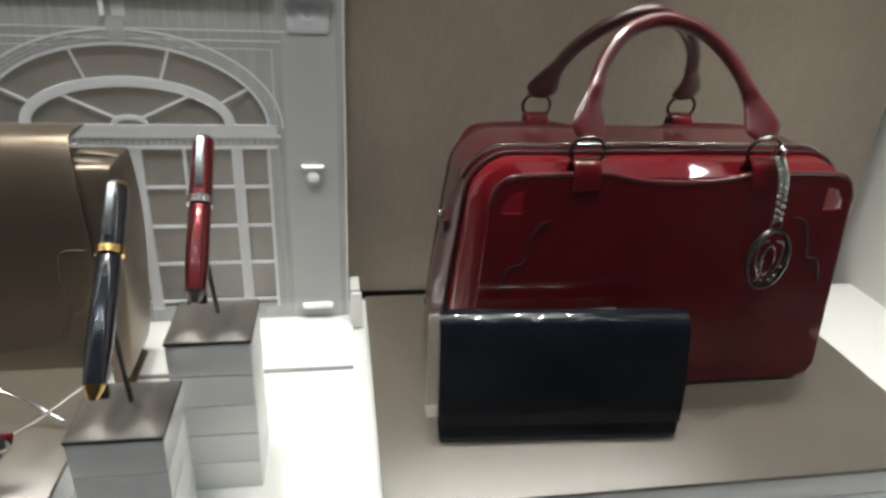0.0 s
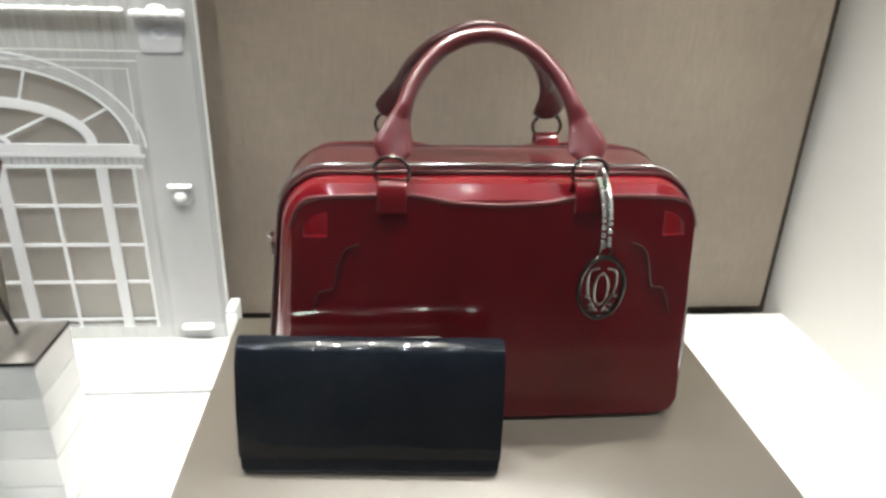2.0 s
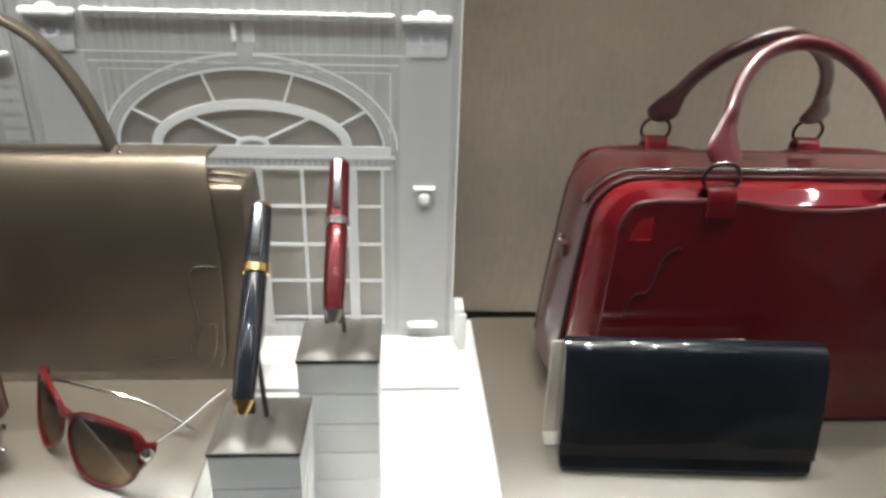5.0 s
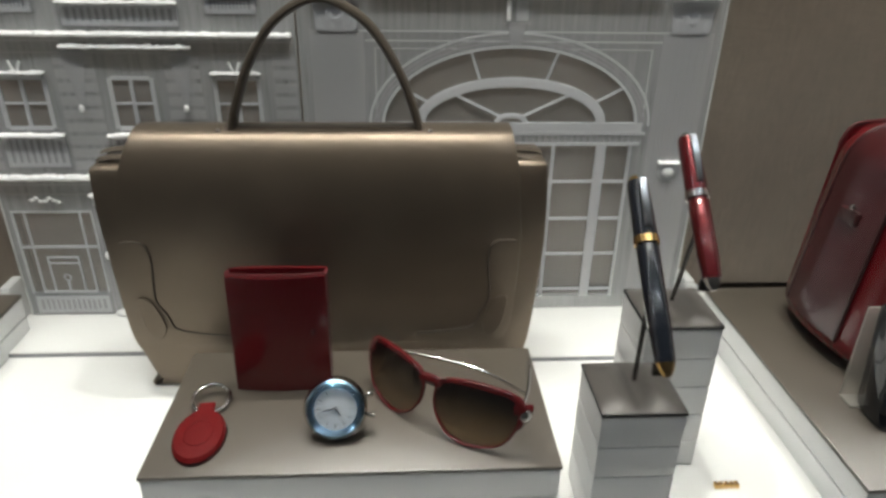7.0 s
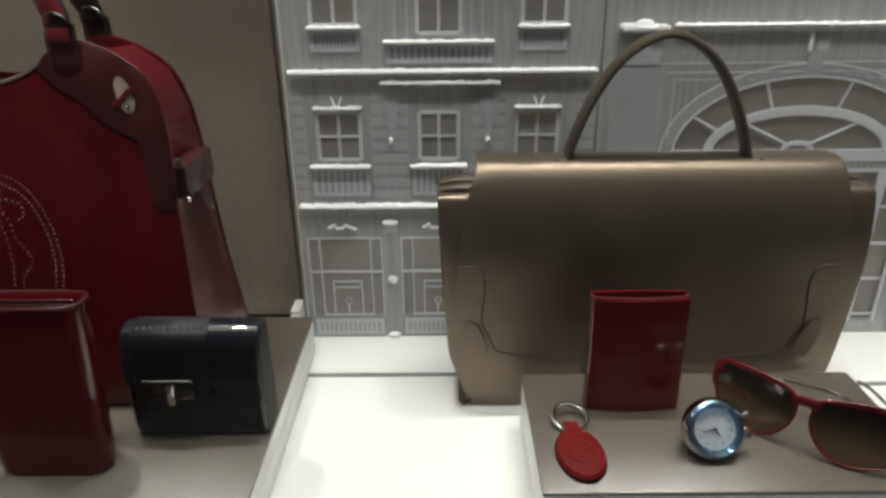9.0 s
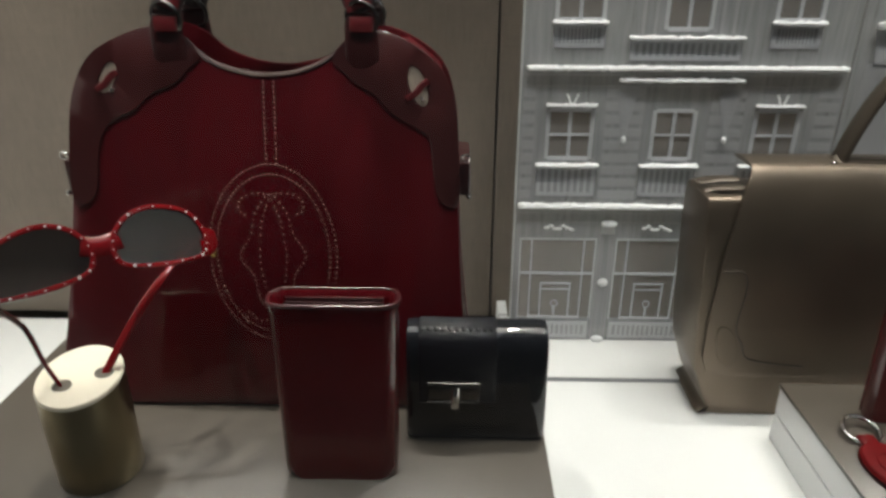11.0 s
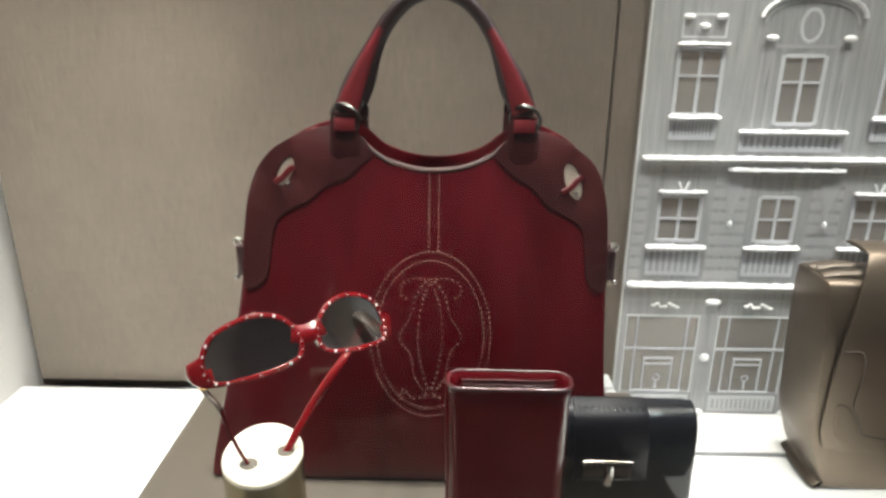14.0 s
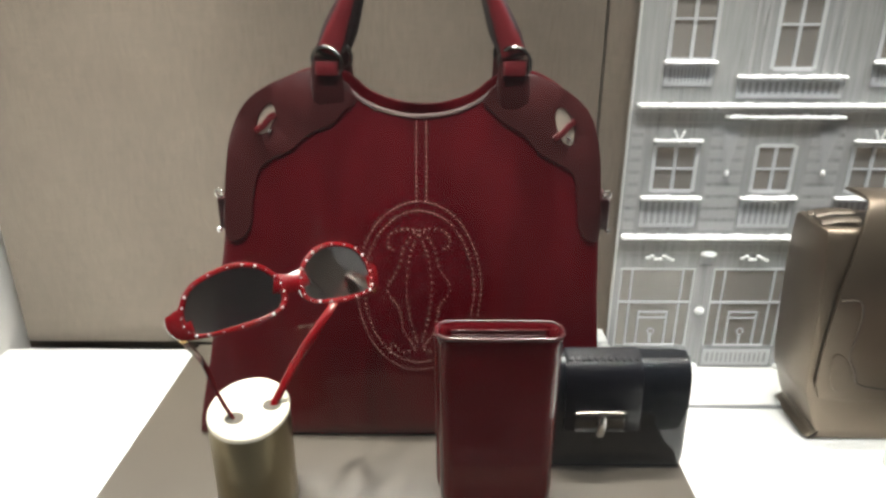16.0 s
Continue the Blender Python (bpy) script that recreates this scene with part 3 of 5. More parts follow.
for a, b in gates:
    w = part("gate", box(a, a + 0.0018, FY - 0.003, FY + 0.001, 0.016, 0.109), PRINT, f2, smooth=0)
    bars("bar", [(b - 0.0018, b, 0.016, 0.109), (a + 0.0018, b - 0.0018, 0.107, 0.109), (a + 0.0018, b - 0.0018, 0.068, 0.0705),
                                 (a + 0.012, a + 0.0135, 0.016, 0.107), (b - 0.0135, b - 0.012, 0.016, 0.107), (a + 0.0235, a + 0.025, 0.016, 0.058), (b - 0.025, b - 0.0235, 0.016, 0.058),
                                 (a + 0.025, b - 0.025, 0.0565, 0.058), (a + 0.025, b - 0.025, 0.050, 0.051), (a + 0.0135, b - 0.0135, 0.016, 0.018)], FY - 0.003, FY + 0.001, PRINT, w)
    part("pane", box(a, b, FY + 0.0012, FY + 0.0018, 0.016, 0.109), CLEAR, w, smooth=0)
    part("ornament", ring(((a + b) / 2, FY - 0.001, 0.034), (0, 1, 0), 0.0035, 0.0007, 14, 6), PRINT, w)
    part("stem", box((a + b) / 2 - 0.0012, (a + b) / 2 + 0.0012, FY - 0.002, FY, 0.020, 0.030), PRINT, w, smooth=0)
    baluster_rail(a + 0.002, b - 0.002, -0.008, 0.012, 12, f2, cap=False)
    bm = None
    for k in range(7):
        bm = ball((a + 0.026 + k * 0.0042, FY - 0.004, 0.122 + 0.0022 * math.sin(k * 1.9)), 0.0026, bm, (1.1, 0.7, 0.6))
    part("swag", bm, SNOW, f2)
for bx in (-0.6535, -0.5565, -0.460):
    for bar in ((bx - 0.008, bx - 0.0065, -0.0105, 0.118), (bx + 0.0065, bx + 0.008, -0.0105, 0.118), (bx - 0.004, bx - 0.0032, 0.0, 0.11), (bx + 0.0032, bx + 0.004, 0.0, 0.11)):
        part("pilaster_strip", sheet_bars([bar], FY - 0.0018, FY), FAINT, f2, smooth=0)
    part("capital", box(bx - 0.007, bx + 0.007, FY - 0.005, FY, 0.114, 0.125, 0.001), PRINT, f2)
    part("snow_cap", ball((bx, FY - 0.004, 0.1265), 0.0085, None, (1.0, 0.6, 0.36)), SNOW, f2)
    part("boss", ball((bx, FY - 0.002, 0.060), 0.005, None, (1.1, 0.7, 1)), SNOW, f2)
    part("base", ball((bx, FY - 0.003, -0.008), 0.006, None, (1.2, 0.7, 0.6)), SNOW, f2)

f1 = thing("acrylic_facade", (-0.249, FY, FLOOR + 0.005), "frosted acrylic panel printed with an arched white doorway front", "display panel", "facade panels")
ac = -0.248
fan = oval(ac, 0.199, 0.122, 0.073, 28, 0, 180)
door = [(-0.369, 0.004), (-0.125, 0.004), (-0.125, 0.176), (-0.369, 0.176)]
part("sheet", plate([(-0.4470, FLOOR + 0.005), (-0.0550, FLOOR + 0.005), (-0.0550, TOP), (-0.4470, TOP)], FY, FY + 0.003, [fan, door]), FROST, f1, smooth=0)
part("edge", box(-0.0550, -0.0530, FY - 0.0005, FY + 0.0035, FLOOR + 0.005, TOP), EDGE, f1, "bright polished acrylic edge", smooth=0)
for rx, rz, w in ((0.1235, 0.0745, 0.0016), (0.128, 0.079, 0.0008), (0.1315, 0.0825, 0.0008), (0.136, 0.0865, 0.0014)):
    part("archivolt", sweep([(x, FY - 0.0015, z) for x, z in oval(ac, 0.196, rx, rz, 36, 0, 180)], 0.0015, w, (0, 1, 0), 6), PRINT if w > 0.001 else FAINT, f1)
inner = part("fanlight", sweep([(x, FY - 0.001, z) for x, z in oval(ac, 0.199, 0.088, 0.039, 36, 0, 180)], 0.002, 0.0048, (0, 1, 0), 8, power=0.5), PRINT, f1)
part("fan_hub", sweep([(x, FY - 0.001, z) for x, z in oval(ac, 0.199, 0.014, 0.007, 12, 0, 180)], 0.002, 0.0025, (0, 1, 0), 8), PRINT, inner)
for deg, r0, r1 in ((48, 0.16, 0.9), (132, 0.16, 0.9), (28, 1.03, 1), (70, 1.03, 1), (110, 1.03, 1), (152, 1.03, 1)):
    c, s = math.cos(radians(deg)), math.sin(radians(deg))
    if r0 < 1:
        p, q = (ac + 0.016 * c, 0.199 + 0.008 * s), (ac + 0.084 * c, 0.199 + 0.037 * s)
    else:
        p, q = (ac + 0.092 * c, 0.199 + 0.043 * s), (ac + 0.122 * c, 0.199 + 0.073 * s)
    part("spoke", sweep([(p[0], FY - 0.001, p[1]), (q[0], FY - 0.001, q[1])], 0.0018, 0.0014, (0, 1, 0), 6), PRINT, inner)
part("pane", plate(fan, FY + 0.0032, FY + 0.0036), CLEAR, inner, smooth=0)
lintel = part("lintel", sheet_bars([(-0.378, -0.118, 0.190, 0.199)], FY - 0.004, FY), PRINT, f1, smooth=0)
for bar in ((-0.378, -0.118, 0.176, 0.179), (-0.382, -0.114, 0.1868, 0.1898)):
    part("moulding", sheet_bars([bar], FY - 0.0045, FY), PRINT, lintel, smooth=0)
bars("dentil", [(-0.374 + i * 0.0064, -0.3708 + i * 0.0064, 0.180, 0.186) for i in range(40)], FY - 0.003, FY, FAINT, lintel)
dr = part("door", box(-0.2530, -0.2420, FY - 0.0035, FY + 0.001, 0.004, 0.176), PRINT, f1, smooth=0)
bars("stile", [(x - w, x + w, 0.004, 0.176) for x, w in ((-0.3675, 0.0015), (-0.339, 0.005), (-0.291, 0.0016), (-0.204, 0.0016), (-0.156, 0.005), (-0.1265, 0.0015))], FY - 0.0035, FY + 0.001, PRINT, dr)
for z in (0.138, 0.097, 0.056, 0.013):
    bars("glazing_bar", [(a, b, z - 0.0014, z + 0.0014) for a, b in ((-0.366, -0.344), (-0.334, -0.2926), (-0.2894, -0.253), (-0.242, -0.2056), (-0.2024, -0.161), (-0.151, -0.128))], FY - 0.0025, FY + 0.001, PRINT, dr)
for zi, (z0, z1) in enumerate(((0.004, 0.012), (0.014, 0.055), (0.057, 0.096), (0.098, 0.137), (0.139, 0.176))):
    for a, b in ((-0.366, -0.344), (-0.334, -0.2926), (-0.2894, -0.253), (-0.242, -0.2056), (-0.2024, -0.161), (-0.151, -0.128)):
        part("pane", box(a, b, FY + 0.0032, FY + 0.0036, z0, z1), CLEAR, dr, smooth=0)
part("spandrel", sheet_bars([(-0.386, -0.110, 0.2745, 0.276), (-0.378, -0.300, 0.268, 0.2688), (-0.196, -0.118, 0.268, 0.2688), (-0.378, -0.377, 0.205, 0.268), (-0.119, -0.118, 0.205, 0.268), (-0.400, -0.096, 0.283, 0.2845)], FY - 0.002, FY), PRINT, f1, smooth=0)
part("keystone", plate([(ac - 0.006, 0.272), (ac + 0.006, 0.272), (ac + 0.008, 0.290), (ac - 0.008, 0.290)], FY - 0.004, FY), FAINT, f1)
part("cornice", snow(-0.384, -0.114, 0.3185, 0.003, 0.007, 11), SNOW, f1)
sign = part("number_plate", sheet_bars([(ac - 0.012, ac + 0.013, 0.2905, 0.2925)], FY - 0.003, FY), FAINT, f1, smooth=0)
part("bar", box(ac - 0.010, ac - 0.006, FY - 0.003, FY, 0.2935, 0.311, 0.0008), SNOW, sign)
part("bar", box(ac - 0.001, ac + 0.010, FY - 0.003, FY, 0.2935, 0.311, 0.0008), PRINT, sign)
for bx, s in ((-0.0855, 1), (-0.4120, -1)):
    pil = part("pilaster", box(bx - 0.0225, bx + 0.0225, FY - 0.0008, FY, 0.0, 0.284), FAINT, f1, smooth=0)
    bars("flute", ([(bx - 0.024, bx - 0.0225, 0.0, 0.284), (bx + 0.0225, bx + 0.024, 0.0, 0.284)] + [(bx - 0.0175 + k * 0.007, bx - 0.0166 + k * 0.007, 0.022, 0.278) for k in range(6)]), FY - 0.002, FY - 0.0008, FAINT, pil)
    part("base", sheet_bars([(bx - 0.025, bx + 0.025, -0.0108, 0.006), (bx - 0.020, bx + 0.020, 0.006, 0.011)], FY - 0.004, FY), FAINT, pil, smooth=0)
    part("snow_cap", snow(bx - 0.016, bx + 0.016, 0.0045, 0.005, 0.006, bx), SNOW, pil)
    cap = part("capital", plate([(bx - 0.017, 0.283), (bx + 0.017, 0.283), (bx + 0.019, 0.300), (bx + 0.022, 0.312), (bx - 0.022, 0.312), (bx - 0.019, 0.300)], FY - 0.006, FY, bevel=0.0012), PRINT, pil)
    bm = None
    for k in range(7):
        lx, lz = (k % 4 - 1.5 + 0.5 * (k > 3)) * 0.0098, 0.2855 + 0.0125 * (k > 3)
        bm = sweep([(bx + lx, FY - 0.006, lz), (bx + lx * 1.06, FY - 0.0075, lz + 0.006), (bx + lx * 1.12, FY - 0.0095, lz + 0.0105)], lambda q: 0.0036 - 0.0016 * q * q, 0.0012, (1, 0, 0), 7, bm)
    tagged(part("leaf_carving", bm, PRINT, cap), kind="stuff")
    part("rosette", ring((bx, FY - 0.009, 0.300), (0, 1, 0), 0.0062, 0.0020, 18, 6), PRINT, cap)
    part("boss", ball((bx, FY - 0.006, 0.300), 0.0030), PRINT, cap)
    part("snow_crest", ball((bx, FY - 0.004, 0.3195), 0.0075, None, (1.2, 0.4, 0.6)), SNOW, cap)
    part("snow_cap", snow(bx - 0.023, bx + 0.023, 0.3165, 0.006, 0.008, bx + 2), SNOW, cap)
    plq = part("plaque", plate([(bx - 0.009, 0.156), (bx - 0.010, 0.146), (bx - 0.004, 0.139), (bx + 0.006, 0.139), (bx + 0.011, 0.146), (bx + 0.010, 0.156), (bx, 0.161)], FY - 0.005, FY, bevel=0.001), PRINT, pil)
    part("boss", ball((bx, FY - 0.005, 0.149), 0.006, None, (1, 0.5, 0.9)), SNOW, plq)
    part("snow_cap", snow(bx - 0.011, bx + 0.011, 0.159, 0.003, 0.006, bx + 4), SNOW, plq)

# the print is thin on its sheet; only the snow stands proud
for facade in (f1, f2):
    for ob in facade.children_recursive:
        if ob.data.materials[0] in (PRINT, FAINT):
            for v in ob.data.vertices:
                if v.co.y < FY:
                    v.co.y = FY - (FY - v.co.y) * 0.3

for px0, px1, py in ((-0.752, -0.449, 0.714), (-0.447, -0.050, 0.692)):
    pl = thing("plinth", ((px0 + px1) / 2, 0.76, FLOOR), "low white plinth plate under an acrylic facade", "plinth", "facade plinths")
    part("plate", box(px0, px1, py, 0.800, FLOOR, FLOOR + 0.005, 0.0008), WHITE, pl)
    part("front_edge", box(px0 + 0.001, px1 - 0.001, py - 0.0012, py, FLOOR + 0.0002, FLOOR + 0.0042), PLINTH_EDGE_SHADE, pl, "front edge coloured grey for its shade", smooth=0)
for fx, s in ((-0.757, 1), (-0.046, -1)):
    foot = thing("panel_clip", (fx, FY, FLOOR + 0.005), "clear acrylic clip holding the edge of a facade panel", "clip", "panel clips")
    part("upright", box(fx - 0.006, fx + 0.004, FY - 0.020, FY + 0.008, FLOOR + 0.005, FLOOR + 0.048, 0.001), EDGE, foot)
    part("jaw", box(fx - 0.004, fx + 0.006, FY - 0.026, FY - 0.021, FLOOR + 0.005, FLOOR + 0.045, 0.001), EDGE, foot)


# ---- red bowling bag on the tray ----
def bow_handle(cx, half, y0, y1, n=4):
    """A handle's line from half its outline: (distance from the middle, height)."""
    hi = half[-1][1]
    pts = [(cx - d, z) for d, z in half] + [(cx + d, z) for d, z in half[-2::-1]]
    return smooth_line([(x, y0 + (y1 - y0) * (z - half[0][1]) / (hi - half[0][1]), z) for x, z in pts], n)


def flare(thin, wide, at=0.13, end=0.012):
    """Half-width along a handle: narrow at the ring, wide at the leaf, thin over the arch."""
    def f(s):
        e = min(s, 1 - s)
        if e < at * 0.55:
            return end + (wide - end) * (e / (at * 0.55))
        if e < at * 2.0:
            k = (e - at * 0.55) / (at * 1.45)
            return wide + (thin - wide) * (k * k * (3 - 2 * k))
        return thin
    return f


bag = thing("handbag", (0.19, 0.652, TRAY), "burgundy patent leather bowling handbag with two rolled handles", "handbag", "handbags")
outline = rounded(0.034, 0.344, TRAY + 0.004, 0.2225, (0.018, 0.018, 0.030, 0.030), 8)


def belly(x, z, y):
    """The bag's ends bulge between front and back, and its top narrows."""
    k = (z - TRAY) / 0.21
    cx, cy = 0.189, 0.6545
    pinch = 1.0 + 0.045 * (1 - k) - 0.055 * k
    u = min(abs(y - cy) / 0.064, 1)
    swell = 0.015 * (1 - u * u) * min(abs(x - cx) / 0.155, 1.0) ** 3 * (1 if x > cx else -1) * min(1, max(0, 1.25 - k))
    return (cx + (x - cx) * pinch + swell, cy + (y - cy) * (1.05 - 0.12 * k ** 2), z + 0.004 * (1 - u * u) * max(k - 0.7, 0))


rings = []
for i in range(15):
    u = i / 7 - 1
    inset = 0.010 * (1 - math.sqrt(max(1 - max(abs(u) - 0.78, 0) ** 2 / 0.0484, 0)))
    rings.append([belly(0.189 + (x - 0.189) * (1 - inset / 0.155), 0.127 + (z - 0.127) * (1 - inset / 0.097), 0.6545 + 0.0625 * u) for x, z in outline])
part("body", loft(rings), RED_PATENT, bag, "bright red patent body")
for yy, s in ((0.5905, -1), (0.7145, 1)):
    top = [(0.343, 0.196), (0.337, 0.212), (0.322, 0.218), (0.262, 0.2195), (0.245, 0.218), (0.225, 0.2145), (0.190, 0.2125), (0.155, 0.2145), (0.135, 0.218), (0.118, 0.2195), (0.058, 0.218), (0.042, 0.212), (0.036, 0.196)]
    face = [(0.036, 0.046), (0.042, 0.036), (0.058, 0.033), (0.322, 0.033), (0.337, 0.036), (0.343, 0.046)] + top
    eyes = [[(0.318, 0.208), (0.318, 0.190), (0.334, 0.190), (0.334, 0.197), (0.328, 0.205)], [(0.046, 0.190), (0.062, 0.190), (0.062, 0.208), (0.052, 0.205), (0.046, 0.197)]]

    def drape(x, z, y, s=s):
        px, py, pz = belly(x, z, 0.6545 + s * 0.064)
        k = (z - TRAY) / 0.19
        bow = 0.0022 * math.sin(math.pi * min(max((x - 0.036) / 0.307, 0), 1))
        return (0.189 + (px - 0.189) * 0.975, 0.6535 + s * (0.0715 - 0.004 * k + bow) + (y - 0.6525), pz)

    pk = part("pocket", plate(face, 0.6512, 0.6538, eyes, 0.0008, drape, 1), CHERRY, bag, "dark burgundy patent outer pocket with corner cutouts")
    rim = [Vector(drape(x, z, 0.6525)) for x, z in top]
    part("piping", sweep(smooth_line(rim, 6), 0.0018, 0.0018, (0, 1, 0), 8), ROSE, pk, "rose leather edge piping")
    for cx in (0.072, 0.308):
        pts = [(cx + (0.012 if cx < 0.19 else -0.012) * a, b) for a, b in ((1.2, 0.184), (0.4, 0.180), (0.0, 0.168), (-0.3, 0.150), (-1.2, 0.146), (-1.6, 0.128))]
        line = [Vector(drape(x, z, 0.6525)) + Vector((0, s * 0.0016, 0)) for x, z in pts]
        part("seam", sweep(smooth_line(line, 6), 0.0009, 0.0009, (0, 1, 0), 6), OXBLOOD, pk)
lo = sorted([p for p in outline if p[0] < 0.19 and p[1] > 0.09], key=lambda p: (p[1], p[0]))
hi = sorted([p for p in outline if p[0] > 0.19 and p[1] > 0.09], key=lambda p: (-p[1], p[0]))
over = [(0.034, 0.055), (0.034, 0.10), (0.034, 0.145)] + lo + [(0.08 + 0.027 * i, 0.2225) for i in range(9)] + hi + [(0.344, 0.145), (0.344, 0.10), (0.344, 0.055)]


def over_line(y, out=0.0):
    pts = []
    for x, z in over:
        p = Vector(belly(x, z, y))
        pts.append(p + Vector((x - 0.19, 0, (z - 0.13) * 2)).normalized() * out)
    return pts


sides = [over_line(0.6185 + 0.072 * j / 8, 0.0020) for j in range(9)] + [over_line(0.6905 - 0.072 * j / 8, -0.001) for j in range(9)]
part("gusset_band", loft([list(q) for q in zip(*sides)]), ROSE_PATENT, bag, "rose patent band over the top and sides")
for yy in (0.6180, 0.6910):
    part("piping", sweep(over_line(yy, 0.0020), 0.0017, 0.0017, (0, 1, 0), 8), OXBLOOD, bag)
zip_line = [p for p in over_line(0.6330, 0.0034) if p.z > 0.200]
part("zip_tape", sweep(zip_line, 0.0055, 0.0009, (0, 1, 0), 8), OXBLOOD, bag)
part("zip", sweep([p + Vector((0, 0, 0.0008)) for p in zip_line], 0.0020, 0.0010, (0, 1, 0), 8), CHROME, bag, "silver metal zip")
for y0, y1, s in ((0.5915, 0.6460, -1), (0.7235, 0.6700, 1)):
    line = bow_handle(0.1835, ((0.0690, 0.2435), (0.0668, 0.2535), (0.0620, 0.2690), (0.0510, 0.2920), (0.0300, 0.3115), (0, 0.3195 + (s > 0) * 0.003)), y0, y1, 6)
    hd = part("handle", sweep(line, flare(0.0058, 0.0138, 0.125, 0.0082), lambda t: 0.0052 if 0.2 < t < 0.8 else 0.0028, lambda t: (math.cos(math.pi * (1 - t)), 0, math.sin(math.pi * (1 - t))), 14), ROSE if s < 0 else ROSE_SHADED, bag, "rose leather rolled handle")
    for leaf in (line[1:12], line[::-1][1:12]):
        part("seam", sweep([p + Vector((0, s * 0.0030, 0)) for p in leaf], 0.0007, 0.0005, (1, 0, 0), 6), OXBLOOD, hd)
    for hx in (0.1145, 0.2525):
        part("ring", ring((hx, y0 + s * 0.0015, 0.2345), (0.12, 1, 0.30), 0.0122, 0.0015), GUNMETAL, bag, "gunmetal ring")
        part("tab", sweep(smooth_line([(hx, y0 - s * 0.010, 0.214), (hx, y0 - s * 0.0035, 0.2262), (hx, y0 + s * 0.0030, 0.2275), (hx, y0 + s * 0.0080, 0.2215), (hx, y0 + s * 0.0092, 0.208)], 4), 0.0105, 0.0016, (1, 0, 0), 10, power=0.5), CHERRY, bag, "leather ring tab")
for sx, s in ((0.0245, -1), (0.3535, 1)):
    part("side_buckle", box(sx - 0.004, sx + 0.004, 0.640, 0.664, 0.150, 0.162, 0.002), OXBLOOD, bag)
    part("stud", ball((sx + s * 0.004, 0.646, 0.166), 0.003), CHROME, bag)
for fx in (0.046, 0.334):
    for fy in (0.605, 0.700):
        part("foot", turned([(0.001, 0), (0.004, 0), (0.005, 0.004), (0.001, 0.006)], Matrix.Translation((fx, fy, TRAY)), 12), GUNMETAL, bag)

charm = thing("bag_charm", (0.264, 0.572, 0.130), "silver oval openwork charm hanging on a bead chain", "bag charm")
bm = None
chain = smooth_line([(0.2590, 0.581, 0.233), (0.2610, 0.574, 0.222), (0.2630, 0.5725, 0.208), (0.2645, 0.5720, 0.186)], 9)
for i, p in enumerate(chain):
    bm = ball(p + Vector((0.0022 * (-1) ** i, 0, 0)), 0.0024, bm, u=8, v=6)
part("chain", bm, CHROME, charm)
part("hook", ring((0.2585, 0.583, 0.235), (1, 0.3, 0), 0.005, 0.0012), CHROME, charm)
part("loop", ring((0.2648, 0.5715, 0.1825), (0, 1, 0), 0.0045, 0.0011), GUNMETAL, charm)
md = part("medallion", ring((0.2650, 0.571, 0.1540), (0, 1, 0), 0.0166, 0.0021, 36, 8, squash=1.46), GUNMETAL, charm, "dark silver oval rim")
part("openwork", ring((0.2650, 0.571, 0.1530), (0, 1, 0), 0.0050, 0.0014, 24, 8, squash=2.5), CHROME, md)
for s in (-1, 1):
    part("scroll", sweep(smooth_line([(0.2650 + s * a * 0.92, 0.571, 0.1545 + b * 0.94) for a, b in ((0.003, 0.0165), (0.010, 0.014), (0.0115, 0.006), (0.010, -0.006), (0.0045, -0.017), (0.009, -0.020))], 6), 0.0016, 0.0012, (0, 1, 0), 8), CHROME, md)
bm = None
for a in range(200, 341, 28):
    bm = ball((0.2650 + 0.0112 * math.cos(radians(a)), 0.5685, 0.1545 + 0.0178 * math.sin(radians(a))), 0.0016, bm, u=7, v=5)
part("studs", bm, CHROME, md)

# ---- navy wallet ----
wallet = thing("wallet", (0.094, 0.548, TRAY), "long navy patent leather wallet standing on its edge", "wallet", "wallets")
turn = Matrix.Translation((0.0985, 0.527, TRAY)) @ pose(0, 0, 0, 0, 0, -3.5)
prof = [(-0.002, 0.001), (-0.001, 0.013), (0.000, 0.0135), (0.001, 0.045), (0.007, 0.082), (0.011, 0.0905), (0.018, 0.0935), (0.027, 0.0905), (0.030, 0.082), (0.029, 0.030), (0.027, 0.002)]


def bar_of(prof, x0, x1, inset=0.0025, lean=0.0):
    rings = []
    prof = [(y + lean * (z - prof[0][1]), z) for y, z in prof]
    cy, cz = sum(p[0] for p in prof) / len(prof), sum(p[1] for p in prof) / len(prof)
    for side, xe in ((0, x0), (1, x1)):
        for i in range(5) if side == 0 else range(4, -1, -1):
            a = radians(90 * i / 4)
            x = xe + (1 if side == 0 else -1) * inset * (1 - math.cos(a))
            q = 0.97 - 0.03 * (1 - math.sin(a)) if inset < 0.003 else 1 - 0.10 * (1 - math.sin(a))
            q = 1.0 if i == 4 else q
            rings.append([(x, cy + (p[0] - cy) * q, cz + (p[1] - cz) * (0.5 + 0.5 * q)) for p in prof])
    return loft(rings)


